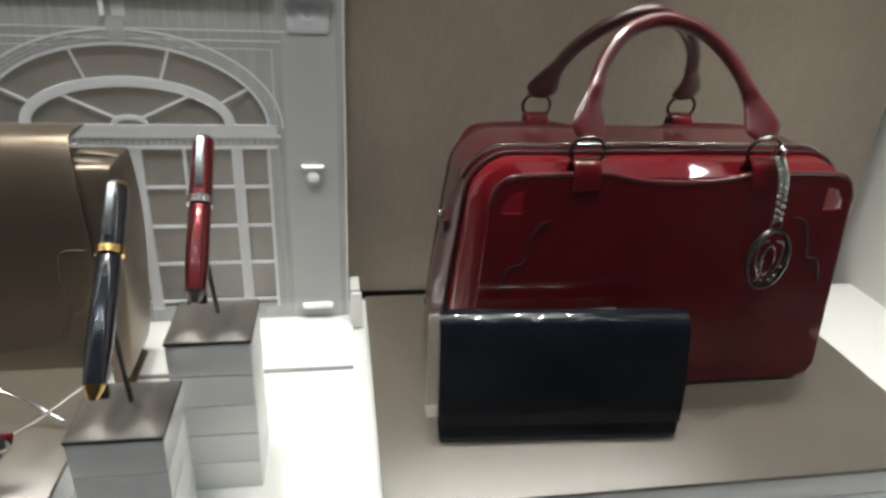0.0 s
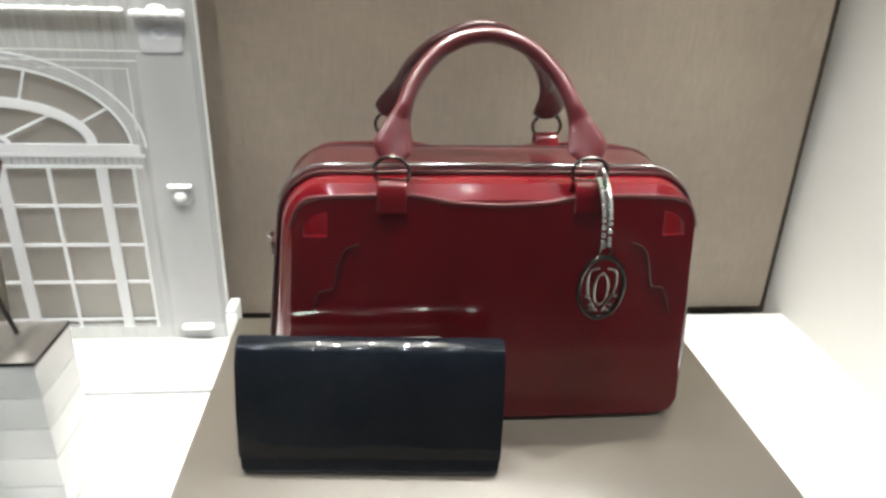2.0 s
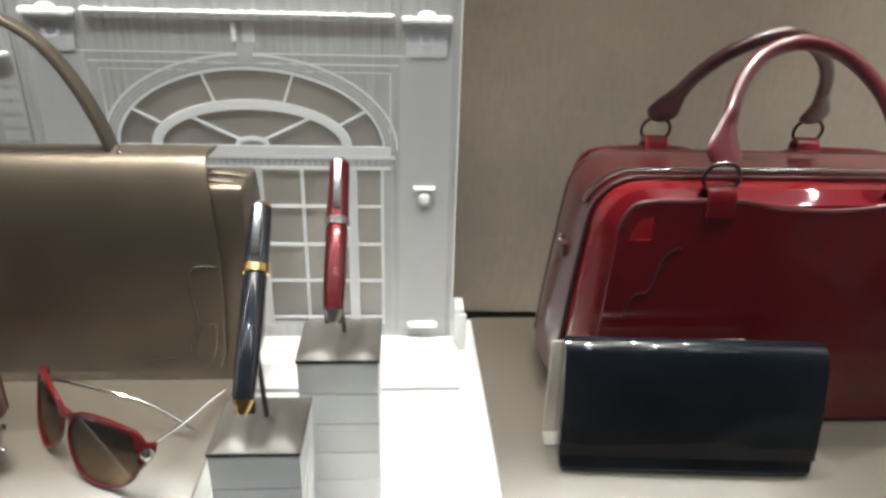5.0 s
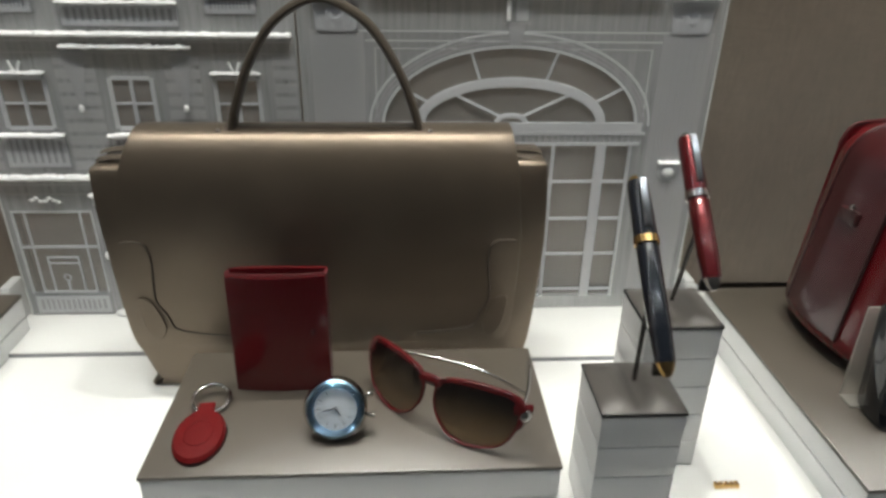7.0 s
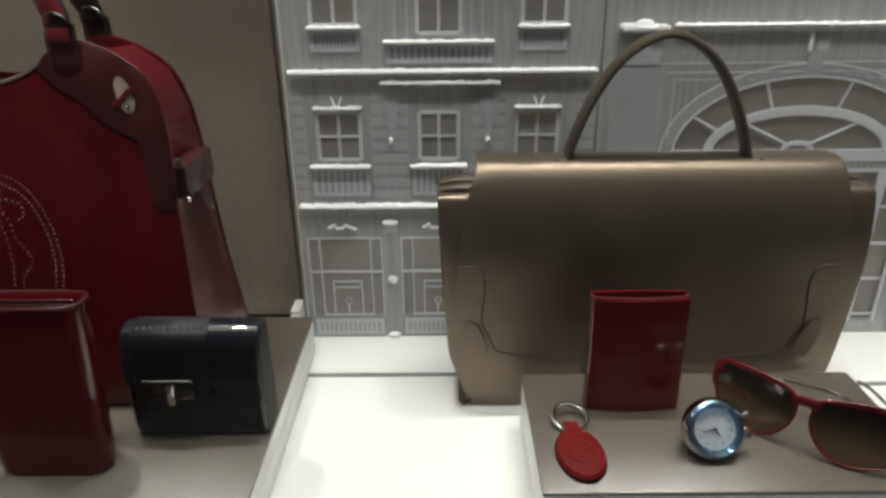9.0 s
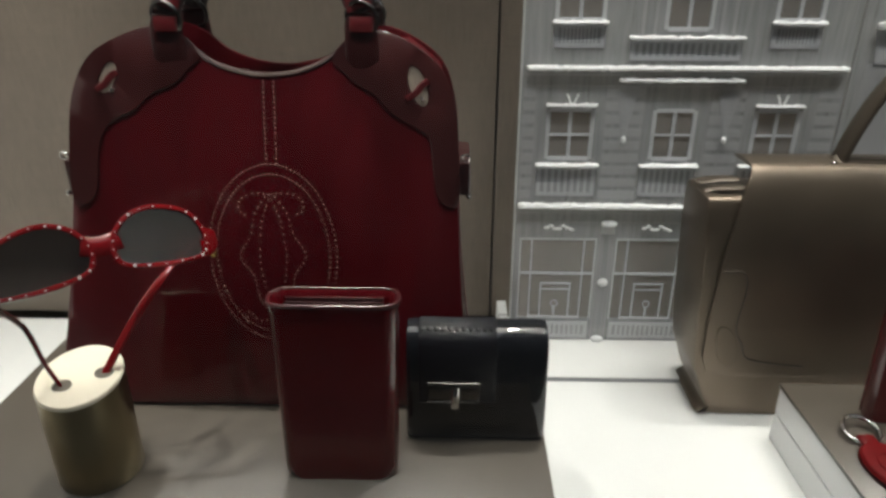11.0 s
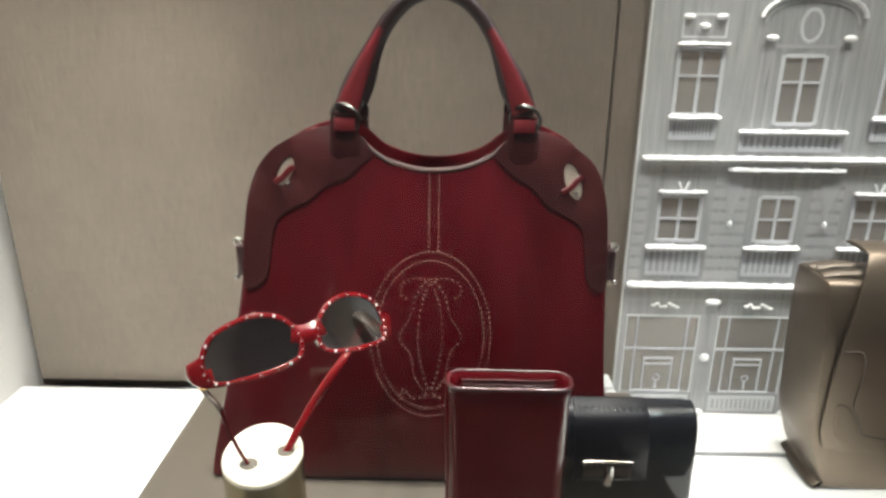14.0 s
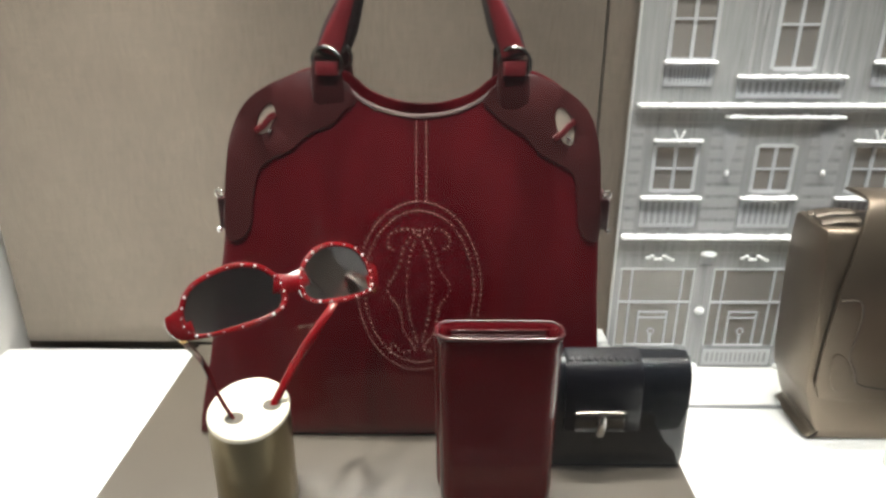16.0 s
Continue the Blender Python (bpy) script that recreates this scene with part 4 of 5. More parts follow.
prof = [(p.x, p.y) for p in smooth_line([(y, z, 0) for y, z in prof], 3, True)]
part("body", moved(bar_of(prof, -0.0915, 0.0915, 0.005, lean=0.10), turn), NAVY, wallet)
flap_prof = [(-0.0035, 0.0140), (-0.0022, 0.045), (0.0015, 0.072), (0.0040, 0.0835), (0.0062, 0.0890), (0.0095, 0.0930), (0.0135, 0.0954), (0.018, 0.0962), (0.018, 0.0940), (0.010, 0.0910), (0.006, 0.082), (0.000, 0.045), (-0.0012, 0.0145)]
part("flap", moved(bar_of([(y + 0.0014, z) for y, z in flap_prof], -0.0925, 0.0925, 0.001, 0.10), turn), NAVY, wallet, "glossy navy front flap")
bm = None
for i in range(40):
    bm = box(-0.090 + i * 0.0046, -0.0876 + i * 0.0046, -0.0042, -0.0036, 0.0165, 0.0170, bm=bm)
part("stitching", moved(bm, turn), NAVY, wallet, smooth=0)
prop = thing("wallet_prop", (0.012, 0.570, TRAY), "clear acrylic prop behind the navy wallet", "stand")
part("back_plate", moved(box(0.003, 0.150, 0.5720, 0.5745, TRAY, TRAY + 0.084, 0.001), Matrix()), TISSUE, prop)
part("base_plate", box(0.002, 0.150, 0.5560, 0.5718, TRAY, TRAY + 0.002, 0.0008), TISSUE, prop)

# ---- taupe flap bag ----
b2 = thing("handbag", (-0.416, 0.697, FLOOR), "bronze taupe leather flap handbag with a single arched handle", "handbag", "handbags")
shell = smooth_line([(-0.6035, 0.194), (-0.5995, 0.116), (-0.5945, 0.045), (-0.5875, 0.022), (-0.577, -0.005), (-0.560, FLOOR + 0.001), (-0.272, FLOOR + 0.001), (-0.254, -0.004), (-0.2420, 0.018), (-0.2350, 0.080), (-0.2318, 0.137), (-0.2335, 0.198)], 5)
shell = [(p[0], p[1]) for p in shell]
BY = 0.697


def half_depth(z):
    """How far the soft body reaches from its middle, rounding over at the top."""
    t = min(max((z - 0.095) / (0.2190 - 0.095), 0), 1)
    return 0.0355 * math.sqrt(1 - 0.84 * t ** 3.6)


def slump(x, z, y):
    return (x, BY + (y - 0.722) / 0.040 * (half_depth(z) - 0.001), z)


part("body", grid_plate(shell, 0.682, 0.762, slump, 12, 16, 0.004), TAUPE, b2)
for s, gx in ((-1, -0.6005), (1, -0.2355)):
    for yo, lift in ((0.684, 0.0), (0.696, 0.003), (0.708, 0.0)):
        bm = sweep(smooth_line([(gx - s * 0.030, yo - 0.002, 0.200 + lift), (gx - s * 0.012, yo, 0.1985 + lift), (gx, yo + 0.002, 0.1955 + lift)], 5), 0.0048, 0.0012, (0, 1, 0.10), 8)
        part("gusset_fold", bm, TAUPE_DARK, b2, "folded gusset edge")
# flap over the front, rolling over the top
fl = [(-0.569, 0.2185), (-0.574, 0.205), (-0.578, 0.1915), (-0.5865, 0.142), (-0.5895, 0.099), (-0.5895, 0.050), (-0.584, 0.035), (-0.562, 0.030), (-0.300, 0.030), (-0.2645, 0.035), (-0.2585, 0.050), (-0.2548, 0.099), (-0.2539, 0.142), (-0.2577, 0.1915), (-0.2600, 0.205), (-0.2625, 0.2185)]


def flap_bend(x, z, y):
    return (x, BY - half_depth(z) - 0.003 + (y - 0.70) + 0.0012 * math.sin(x * 31) * math.sin(z * 17), z)


fp = part("flap", grid_plate(fl, 0.6985, 0.7010, flap_bend, 10, 44, 0.0009), TAUPE, b2, "smooth bronze taupe front flap")
reach = half_depth(0.2185) + 0.0042
roll = [(BY - reach * math.cos(math.pi * i / 12), 0.2170 + 0.0040 * math.sin(math.pi * i / 12)) for i in range(13)]
part("flap_top", loft([[(x, y, z) for y, z in roll] for x in (-0.569, -0.520, -0.416, -0.312, -0.2625)]), TAUPE, b2, "rolled top of the flap")
for s, cx in ((1, -0.5865), (-1, -0.2570)):
    pts = [(0.002, 0.1335), (0.0185, 0.1325), (0.0240, 0.117), (0.0215, 0.080), (0.0290, 0.064), (0.0350, 0.0500), (0.055, 0.0450), (0.085, 0.0420)]
    line = [Vector(flap_bend(cx + s * a, z, 0.7)) + Vector((0, -0.0016, 0)) for a, z in pts]
    part("emboss", sweep(smooth_line(line, 6), 0.0013, 0.0010, (0, 1, 0), 6), TAUPE_DARK, fp)
    patch = smooth_line([(cx + s * 0.006, 0.079), (cx + s * 0.018, 0.077), (cx + s * 0.027, 0.054), (cx + s * 0.021, 0.041), (cx + s * 0.010, 0.050)], 5, True)
    part("corner_patch", plate([(p[0], p[1]) for p in patch], 0.6965, 0.6984, (), 0.0006, flap_bend, 1), TAUPE, fp)
part("handle", sweep(bow_handle(-0.4155, ((0.0775, 0.2150), (0.071, 0.2390), (0.058, 0.2705), (0.040, 0.2985), (0.019, 0.3150), (0, 0.3205)), 0.694, 0.694, 5), lambda s: 0.0080 + 0.002 * abs(2 * s - 1), 0.0036, (0, 1, 0), 12, power=0.7), TAUPE_DARK, b2, "arched taupe leather handle")
for hx in (-0.4930, -0.3385):
    part("handle_loop", sweep([(hx, 0.683, 0.2165), (hx, 0.694, 0.2215), (hx, 0.705, 0.2165)], 0.006, 0.0028, (1, 0, 0), 10), TAUPE_DARK, b2)
    part("stud", ball((hx + (0.008 if hx > -0.4 else -0.008), 0.684, 0.2190), 0.0026), CHROME, b2, "small silver stud")
part("handle_strip", box(-0.490, -0.341, 0.6885, 0.6995, 0.2185, 0.2215, 0.001), TAUPE_DARK, b2)

# ---- small things on the middle tray ----
T2 = 0.041
card = thing("card_holder", (-0.446, 0.586, T2), "dark red patent card holder standing half open", "wallet", "wallets")
for yy, bow, s in ((0.580, -0.0015, 0), (0.594, 0.0015, 1)):
    rings = []
    for i in range(15):
        u = i / 7 - 1
        x, y = -0.447 + 0.0365 * u, yy + bow * (1 - u * u) + 0.002 * (u * u) * (1 - s)
        rings.append([(x, y, T2 + 0.0005), (x, y + 0.0035, T2 + 0.0005), (x, y + 0.0075, T2 + 0.098), (x, y + 0.004, T2 + 0.0985)])
    part("cover", loft(rings), WINE, card)
for sx in (-0.4835, -0.4105):
    part("edge_piping", sweep([(sx, 0.5875, T2 + 0.001), (sx, 0.5930, T2 + 0.0985)], 0.0062, 0.0012, (0, 1, 0), 8), ROSE, card)
part("top_piping", sweep([(-0.4835 + 0.073 * i / 14, 0.5858 + 0.0035 * ((i / 7 - 1) ** 2), T2 + 0.0988) for i in range(15)], 0.0013, 0.0012, (0, 1, 0), 6), ROSE, card, "paler rose edge")
part("clasp", ball((-0.421, 0.5775, T2 + 0.055), 0.0014, None, (1.4, 0.5, 2)), OXBLOOD, card)

fob = thing("key_fob", (-0.498, 0.530, T2), "red leather oval key fob with a steel ring", "key ring")
fm = Matrix.Translation((-0.4985, 0.526, T2 + 0.0035)) @ pose(0, 0, 0, 1, 0, 4)
part("pad", moved(turned([(0.001, -0.0025), (0.0165, -0.0025), (0.0180, 0.0), (0.0165, 0.0026), (0.010, 0.0034), (0.001, 0.0036)], Matrix.Diagonal((1, 1.5, 1, 1)), 36), fm), FOB_RED, fob)
part("underside", moved(turned([(0.001, -0.0033), (0.0178, -0.0033), (0.0185, -0.0022), (0.001, -0.0022)], Matrix.Diagonal((1, 1.5, 1, 1)), 36), fm), OXBLOOD, fob)
part("neck", moved(box(-0.006, 0.006, 0.024, 0.034, -0.002, 0.002, 0.0012), fm), FOB_RED, fob)
part("emboss", moved(ring((0, -0.001, 0.0034), (0, 0, 1), 0.0095, 0.0008, squash=1.3), fm), FOB_RED, fob)
part("split_ring", ring((-0.4995, 0.5655, T2 + 0.0048), (0.05, -0.22, 0.97), 0.0135, 0.0017), CHROME, fob, "steel split ring")

clock = thing("travel_clock", (-0.402, 0.532, T2), "small round steel travel clock with a white dial", "clock")
cm = Matrix.Translation((-0.4020, 0.532, T2 + 0.0205)) @ pose(0, 0, 0, 60, 0, 0)
part("case", moved(turned([(0.001, -0.018), (0.013, -0.018), (0.0195, -0.011), (0.0225, -0.002), (0.0225, 0.003), (0.0205, 0.0058), (0.0205, 0.003), (0.001, 0.003)], None, 40), cm), CHROME, clock, "polished steel case")
rows = [[(r * math.cos(2 * math.pi * j / 40), r * math.sin(2 * math.pi * j / 40), z) for j in range(40)] for r, z in ((0.0150, 0.0030), (0.0205, 0.0030), (0.0206, 0.0060), (0.0190, 0.0072), (0.0152, 0.0050))]
part("bezel", moved(loft(rows, loop=True), cm), BLUE_GLEAM, clock, "polished bezel tinted blue for a reflection")
dl = part("dial", moved(turned([(0.001, 0.0032), (0.0152, 0.0032), (0.0152, 0.0036), (0.001, 0.0036)], None, 36), cm), DIAL, clock)
bm = None
for i in range(12):
    bm = merge(bm, moved(box(-0.0003, 0.0003, 0.0105, 0.0130, 0.0037, 0.0041), pose(0, 0, 0, 0, 0, i * 30)))
part("hour_marks", moved(bm, cm), INK, dl, smooth=0)
for ang, ln in ((100, 0.0098), (215, 0.0065)):
    part("clock_hand", moved(box(-0.0004, 0.0004, -0.002, ln, 0.0043, 0.0047), cm @ pose(0, 0, 0, 0, 0, ang)), INK, dl, smooth=0)
part("pin", moved(ball((0, 0, 0.0045), 0.0011), cm), INK, dl)
part("crystal", moved(turned([(0.0195, 0.0062), (0.0165, 0.0088), (0.010, 0.0108), (0.001, 0.0115)], None, 36), cm), DOME, clock, "domed clear crystal")
for ang in (-12, 22):
    part("pusher", moved(turned([(0.0012, 0), (0.0018, 0.003), (0.0024, 0.0032), (0.0022, 0.006), (0.001, 0.0065)], along((0.022 * math.cos(radians(ang)), 0.022 * math.sin(radians(ang)), 0), (0.05 * math.cos(radians(ang)), 0.05 * math.sin(radians(ang)), 0)), 12), cm), CHROME, clock)
part("prop_foot", box(-0.412, -0.393, 0.529, 0.543, T2, T2 + 0.008, 0.002), GUNMETAL, clock)


def lens_outline(cx, cz, w, h, side, n=4):
    """A cat-eye lens: flat above, round below, swept up to its outer end; side is the way to that end."""
    shape = ((-0.98, 0.20), (-0.86, 0.72), (-0.35, 0.92), (0.35, 0.98), (0.86, 0.92), (1.04, 0.52), (1.00, -0.08), (0.72, -0.70), (0.02, -1.0), (-0.52, -0.84), (-0.86, -0.36))
    pts = [(p.x, p.y) for p in smooth_line([(cx + side * w * x, cz + h * z, 0) for x, z in shape], n, True)]
    return pts if side > 0 else pts[::-1]


def grow(pts, d):
    cx, cz = sum(p[0] for p in pts) / len(pts), sum(p[1] for p in pts) / len(pts)
    out = []
    for x, z in pts:
        r = math.hypot(x - cx, z - cz)
        out.append((cx + (x - cx) * (1 + d / r), cz + (z - cz) * (1 + d / r)))
    return out


def spectacles(ob, m, w, h, apart, frame_mat, lens_mat, rim, wrap=3.0, brow=0.0, wing=0.009, nose=0.42, thick=0.0044):
    """Frame front in its own xz plane, lens centres at +-apart; m places it."""
    up = 1 if h > 0 else -1
    curve = lambda x, z, y: m @ Vector((x, y + wrap * x * x, z))
    for s in (-1, 1):
        inner = lens_outline(s * apart, 0, w, h, s)
        outer = [(x + s * max((x - s * apart) * s / w - 0.45, 0) * wing * (z * up > 0), z + up * brow * max(z / h, 0)) for x, z in grow(inner, rim)]
        r = part("rim", plate(outer, -0.0018, 0.0018, [inner], 0.0006, curve, 1), frame_mat, ob)
        part("lens", plate(grow(inner, 0.0003), -0.0004, 0.0004, (), 0, curve), lens_mat, r, "dark tinted lens")
        part("end_piece", sweep([curve(s * (apart + w - 0.002), h * 0.60, 0), curve(s * (apart + w + 0.004), h * 0.66, 0.001), curve(s * (apart + w + 0.0065), h * 0.62, 0.006)], 0.0042, 0.0020, m.to_3x3() @ Vector((0, 0, 1)), 8), frame_mat, ob)
    gap = apart - w
    part("bridge", sweep([curve(x, h * nose + up * 0.002 * math.cos(x * 150), 0) for x in [-gap - 0.004 + (2 * gap + 0.008) * i / 8 for i in range(9)]], thick, 0.0019, m.to_3x3() @ Vector((0, 0, 1)), 8), frame_mat, ob)
    return curve


# folded-out dark red sunglasses lying on the tray
g1 = thing("sunglasses", (-0.325, 0.550, T2), "dark red sunglasses with brown lenses and thin steel temples", "sunglasses", "sunglasses")
gm = Matrix.Translation((-0.3360, 0.5360, T2 + 0.0240)) @ pose(0, 0, 0, 0, 0, -39.5) @ pose(0, 0, 0, -14, 0, 0) @ pose(0, 0, 0, 0, -1.0, 0)
spectacles(g1, gm, 0.0295, 0.0218, 0.0350, FRAME_WINE, LENS_BROWN, 0.0019, 3.0, 0.0026, 0.004, 0.60)
for s in (-1, 1):
    h0 = gm @ Vector((s * 0.0655, 0.018, 0.012))
    if s < 0:
        line = [h0, Vector((-0.334, 0.580, 0.0705)), Vector((-0.292, 0.570, 0.0625)), Vector((-0.258, 0.559, 0.0470))]
    else:
        line = [h0, Vector((-0.2620, 0.545, 0.0640)), Vector((-0.2530, 0.585, 0.0550)), Vector((-0.2490, 0.609, 0.0470))]
    t = part("temple", sweep(smooth_line(line, 8), 0.0014, 0.0011, (0, 0, 1), 8), CHROME, g1, "thin polished steel temple")
    part("hinge", ball(h0 + Vector((0.001, -0.003, -0.002)), 0.0050, None, (1, 1, 1.3)), CHROME, t, "sculpted silver hinge")


# ---- pens on layered blocks ----
def block(x0, x1, y0, y1, z1, n):
    b = thing("pen_block", ((x0 + x1) / 2, (y0 + y1) / 2, FLOOR), "tall block of stacked white slabs with a dark satin cushion", "display block", "pen blocks")
    top = z1 - 0.006
    for i in range(n):
        za, zb = FLOOR + (top - FLOOR) * i / n, FLOOR + (top - FLOOR) * (i + 1) / n
        part("slab", box(x0, x1, y0, y1, za + 0.0004, zb - 0.0004, 0.0008), WHITE_BLOCK, b)
    part("cushion_base", box(x0 - 0.0008, x1 + 0.0008, y0 - 0.0008, y1 + 0.0008, top, top + 0.003, 0.001), INK, b, "black cushion edge")
    bm = bmesh.new()
    n = 15
    vs = {}
    for i in range(n):
        for j in range(n):
            u, v = i / (n - 1) * 2 - 1, j / (n - 1) * 2 - 1
            lift = 0.0048 * (1 - u ** 4) * (1 - v ** 4) - 0.0036 * math.exp(-14 * u * u) * (1 - v ** 4)
            vs[i, j] = bm.verts.new((x0 + (x1 - x0) * (u + 1) / 2, y0 + (y1 - y0) * (v + 1) / 2, top + 0.003 + lift))
    for i in range(n - 1):
        for j in range(n - 1):
            bm.faces.new((vs[i, j], vs[i + 1, j], vs[i + 1, j + 1], vs[i, j + 1]))
    low = [vs[i, 0] for i in range(n)] + [vs[n - 1, j] for j in range(1, n)] + [vs[i, n - 1] for i in range(n - 2, -1, -1)] + [vs[0, j] for j in range(n - 2, 0, -1)]
    dn = [bm.verts.new((v.co.x, v.co.y, top + 0.001)) for v in low]
    for i in range(len(low)):
        k = (i + 1) % len(low)
        bm.faces.new((low[i], low[k], dn[k], dn[i]))
    bm.faces.new(dn)
    part("cushion", bm, SATIN, b, "dark taupe satin cushion")
    return b


SATIN = material("dark_satin", (0.052, 0.046, 0.040), 0.35, grain=0.1, scale=50, sheen=0.4, bump=0.2, bscale=900)
block(-0.2255, -0.1695, 0.4835, 0.5390, 0.094, 4)
block(-0.1790, -0.1230, 0.5465, 0.6020, 0.119, 5)


def pen(top, ring_at, end, body, metal, cap_label, r=0.0074):
    a, b, c = Vector(top), Vector(ring_at), Vector(end)
    length, split = (c - a).length, (b - a).length
    m = along(a, c)
    p = thing("pen", c, cap_label, "pen", "pens")
    part("cap", turned([(0.0015, 0.004), (r * 0.92, 0.004), (r * 0.97, 0.010), (r * 1.04, split - 0.003), (r * 1.0, split - 0.003)], m, 20), body, p)
    part("finial", turned([(0.001, 0.0), (r * 0.62, 0.0004), (r * 0.8, 0.002), (r * 0.88, 0.005), (0.001, 0.0052)], m, 20), metal, p, "metal finial")
    part("centre_band", turned([(r * 0.9, split - 0.0032), (r * 1.12, split - 0.003), (r * 1.12, split + 0.002), (r * 0.9, split + 0.0022)], m, 20), metal, p, "metal centre band")
    part("barrel", turned([(r * 0.9, split + 0.002), (r * 0.98, split + 0.004), (r * 0.97, length * 0.78), (r * 0.84, length - 0.008), (r * 0.78, length - 0.008)], m, 20), body, p)
    part("tip", turned([(r * 0.80, length - 0.0082), (r * 0.62, length - 0.004), (r * 0.3, length), (0.0005, length)], m, 16), metal, p, "metal tip")
    up = m.to_3x3() @ Vector((0, 1, 0))
    up = up if up.z > 0 else -up
    side = m.to_3x3() @ Vector((1, 0, 0))
    part("clip", sweep([a + up * r * 0.8 + (c - a).normalized() * 0.002, a + up * (r + 0.003) + (c - a).normalized() * 0.006, a + up * (r + 0.0022) + (c - a).normalized() * (split * 0.78), a + up * (r + 0.0008) + (c - a).normalized() * (split * 0.82)], 0.0024, 0.0008, side, 8, power=0.5), CLIP_STEEL, p, "polished pocket clip")
    return p, m, length


def pen_stand(foot, a, c, z):
    st = thing("pen_stand", (*foot, z), "thin bronze easel rod holding a pen", "stand", "pen stands")
    a, c = Vector(a), Vector(c)
    d = (c - a).normalized()
    n = Vector((0, -d.z, d.y))
    n = n if n.z < 0 else -n
    p0, p1 = a.lerp(c, 0.30) + n * 0.0090, c - d * 0.004 + n * 0.0090
    part("rail", sweep([p0, p1], 0.0030, 0.0010, (1, 0, 0), 8), GUNMETAL, st)
    part("stop", box(c.x - 0.006, c.x + 0.006, p1.y - 0.002, p1.y + 0.002, p1.z - 0.001, p1.z + 0.007, 0.0008), GUNMETAL, st)
    part("post", sweep([(foot[0], foot[1], z - 0.003), (p0.lerp(p1, 0.45).x, p0.lerp(p1, 0.45).y, p0.lerp(p1, 0.45).z)], 0.0017, 0.0017, (1, 0, 0), 10), GUNMETAL, st)


PL = ((-0.1965, 0.566, 0.2225), (-0.1965, 0.531, 0.191), (-0.1965, 0.466, 0.133))
PR = ((-0.1500, 0.606, 0.2400), (-0.1500, 0.572, 0.205), (-0.1500, 0.521, 0.160))
lp, lm, ll = pen(*PL, PEN_BLACK, GOLD, "black lacquer fountain pen with gold bands")
part("lower_band", turned([(0.0052, ll * 0.755), (0.0070, ll * 0.757), (0.0070, ll * 0.795), (0.005, ll * 0.797)], lm, 20), GOLD, lp, "gold band")
pen(*PR, PEN_RED, CHROME, "red lacquer pen with steel trim")
pen_stand((-0.1950, 0.517), PL[0], PL[2], 0.094)
pen_stand((-0.1490, 0.582), PR[0], PR[2], 0.119)

price = thing("price_tag", (-0.105, 0.523, FLOOR), "tiny row of raised gold figures on the floor", "price tag")
for i in range(5):
    part("bar", box(-0.1145 + i * 0.0040, -0.1118 + i * 0.0040, 0.520, 0.525, FLOOR, FLOOR + 0.004, 0.0004), GOLD, price)

# ---- burgundy tote ----
tote = thing("handbag", (-0.955, 0.66, TRAY), "burgundy patent leather tote with dotted oval stitching", "handbag", "handbags")
left = [(-1.140, TRAY + 0.003), (-1.136, 0.060), (-1.120, 0.130), (-1.106, 0.200), (-1.100, 0.250), (-1.094, 0.280), (-1.080, 0.304), (-1.055, 0.319), (-1.026, 0.326), (-1.004, 0.318)]
neck = [(-0.990, 0.306), (-0.968, 0.2975), (-0.944, 0.2945), (-0.920, 0.2970), (-0.899, 0.3045)]
right = [(-0.884, 0.316), (-0.862, 0.324), (-0.836, 0.316), (-0.812, 0.298), (-0.802, 0.272), (-0.798, 0.240), (-0.797, 0.200), (-0.794, 0.130), (-0.787, 0.060), (-0.783, TRAY + 0.003)]
left, neck, right = ([(-0.9565 + (x + 0.955) * 0.957, z) for x, z in q] for q in (left, neck, right))
edge = left + neck + right


def tote_front(x, z, y):
    k = (z - TRAY) / 0.29
    c = (x + 0.955) / 0.17
    fold = 0.0016 * math.sin(x * 95 + z * 14 + 1.5 * math.sin(z * 22)) * math.sin(math.pi * min(max(k, 0), 1)) * (0.4 + abs(c)) + 0.0006 * math.sin(x * 210 - z * 30) * min(max(k, 0), 1)
    return (x, 0.606 + 0.046 * k - 0.010 * math.sin(math.pi * min(max(k, 0), 1)) * (1 - c * c) + fold + (y - 0.6), z)


def tote_back(x, z, y):
    k = (z - TRAY) / 0.29
    return (x, 0.728 - 0.030 * k + (y - 0.6), z)


outl = [(p[0], p[1]) for p in smooth_line([(*p, 0) for p in edge], 3)]
eyel = [[(-1.066 + 0.0062 * math.cos(a) + 0.004 * math.sin(a), 0.292 + 0.011 * math.sin(a)) for a in [2 * math.pi * i / 14 for i in range(14)]],
        [(-0.829 + 0.0066 * math.cos(a) - 0.004 * math.sin(a), 0.287 + 0.014 * math.sin(a)) for a in [2 * math.pi * i / 14 for i in range(14)]]]
front = part("front_panel", grid_plate(outl, 0.598, 0.602, tote_front, 44, 24, 0.0012), BURGUNDY, tote)
part("back_panel", grid_plate(outl, 0.598, 0.602, tote_back, 8, 8, 0.0012), BURGUNDY, tote)
part("base", box(-1.132, -0.793, 0.606, 0.728, TRAY, TRAY + 0.008, 0.003), BURGUNDY, tote)
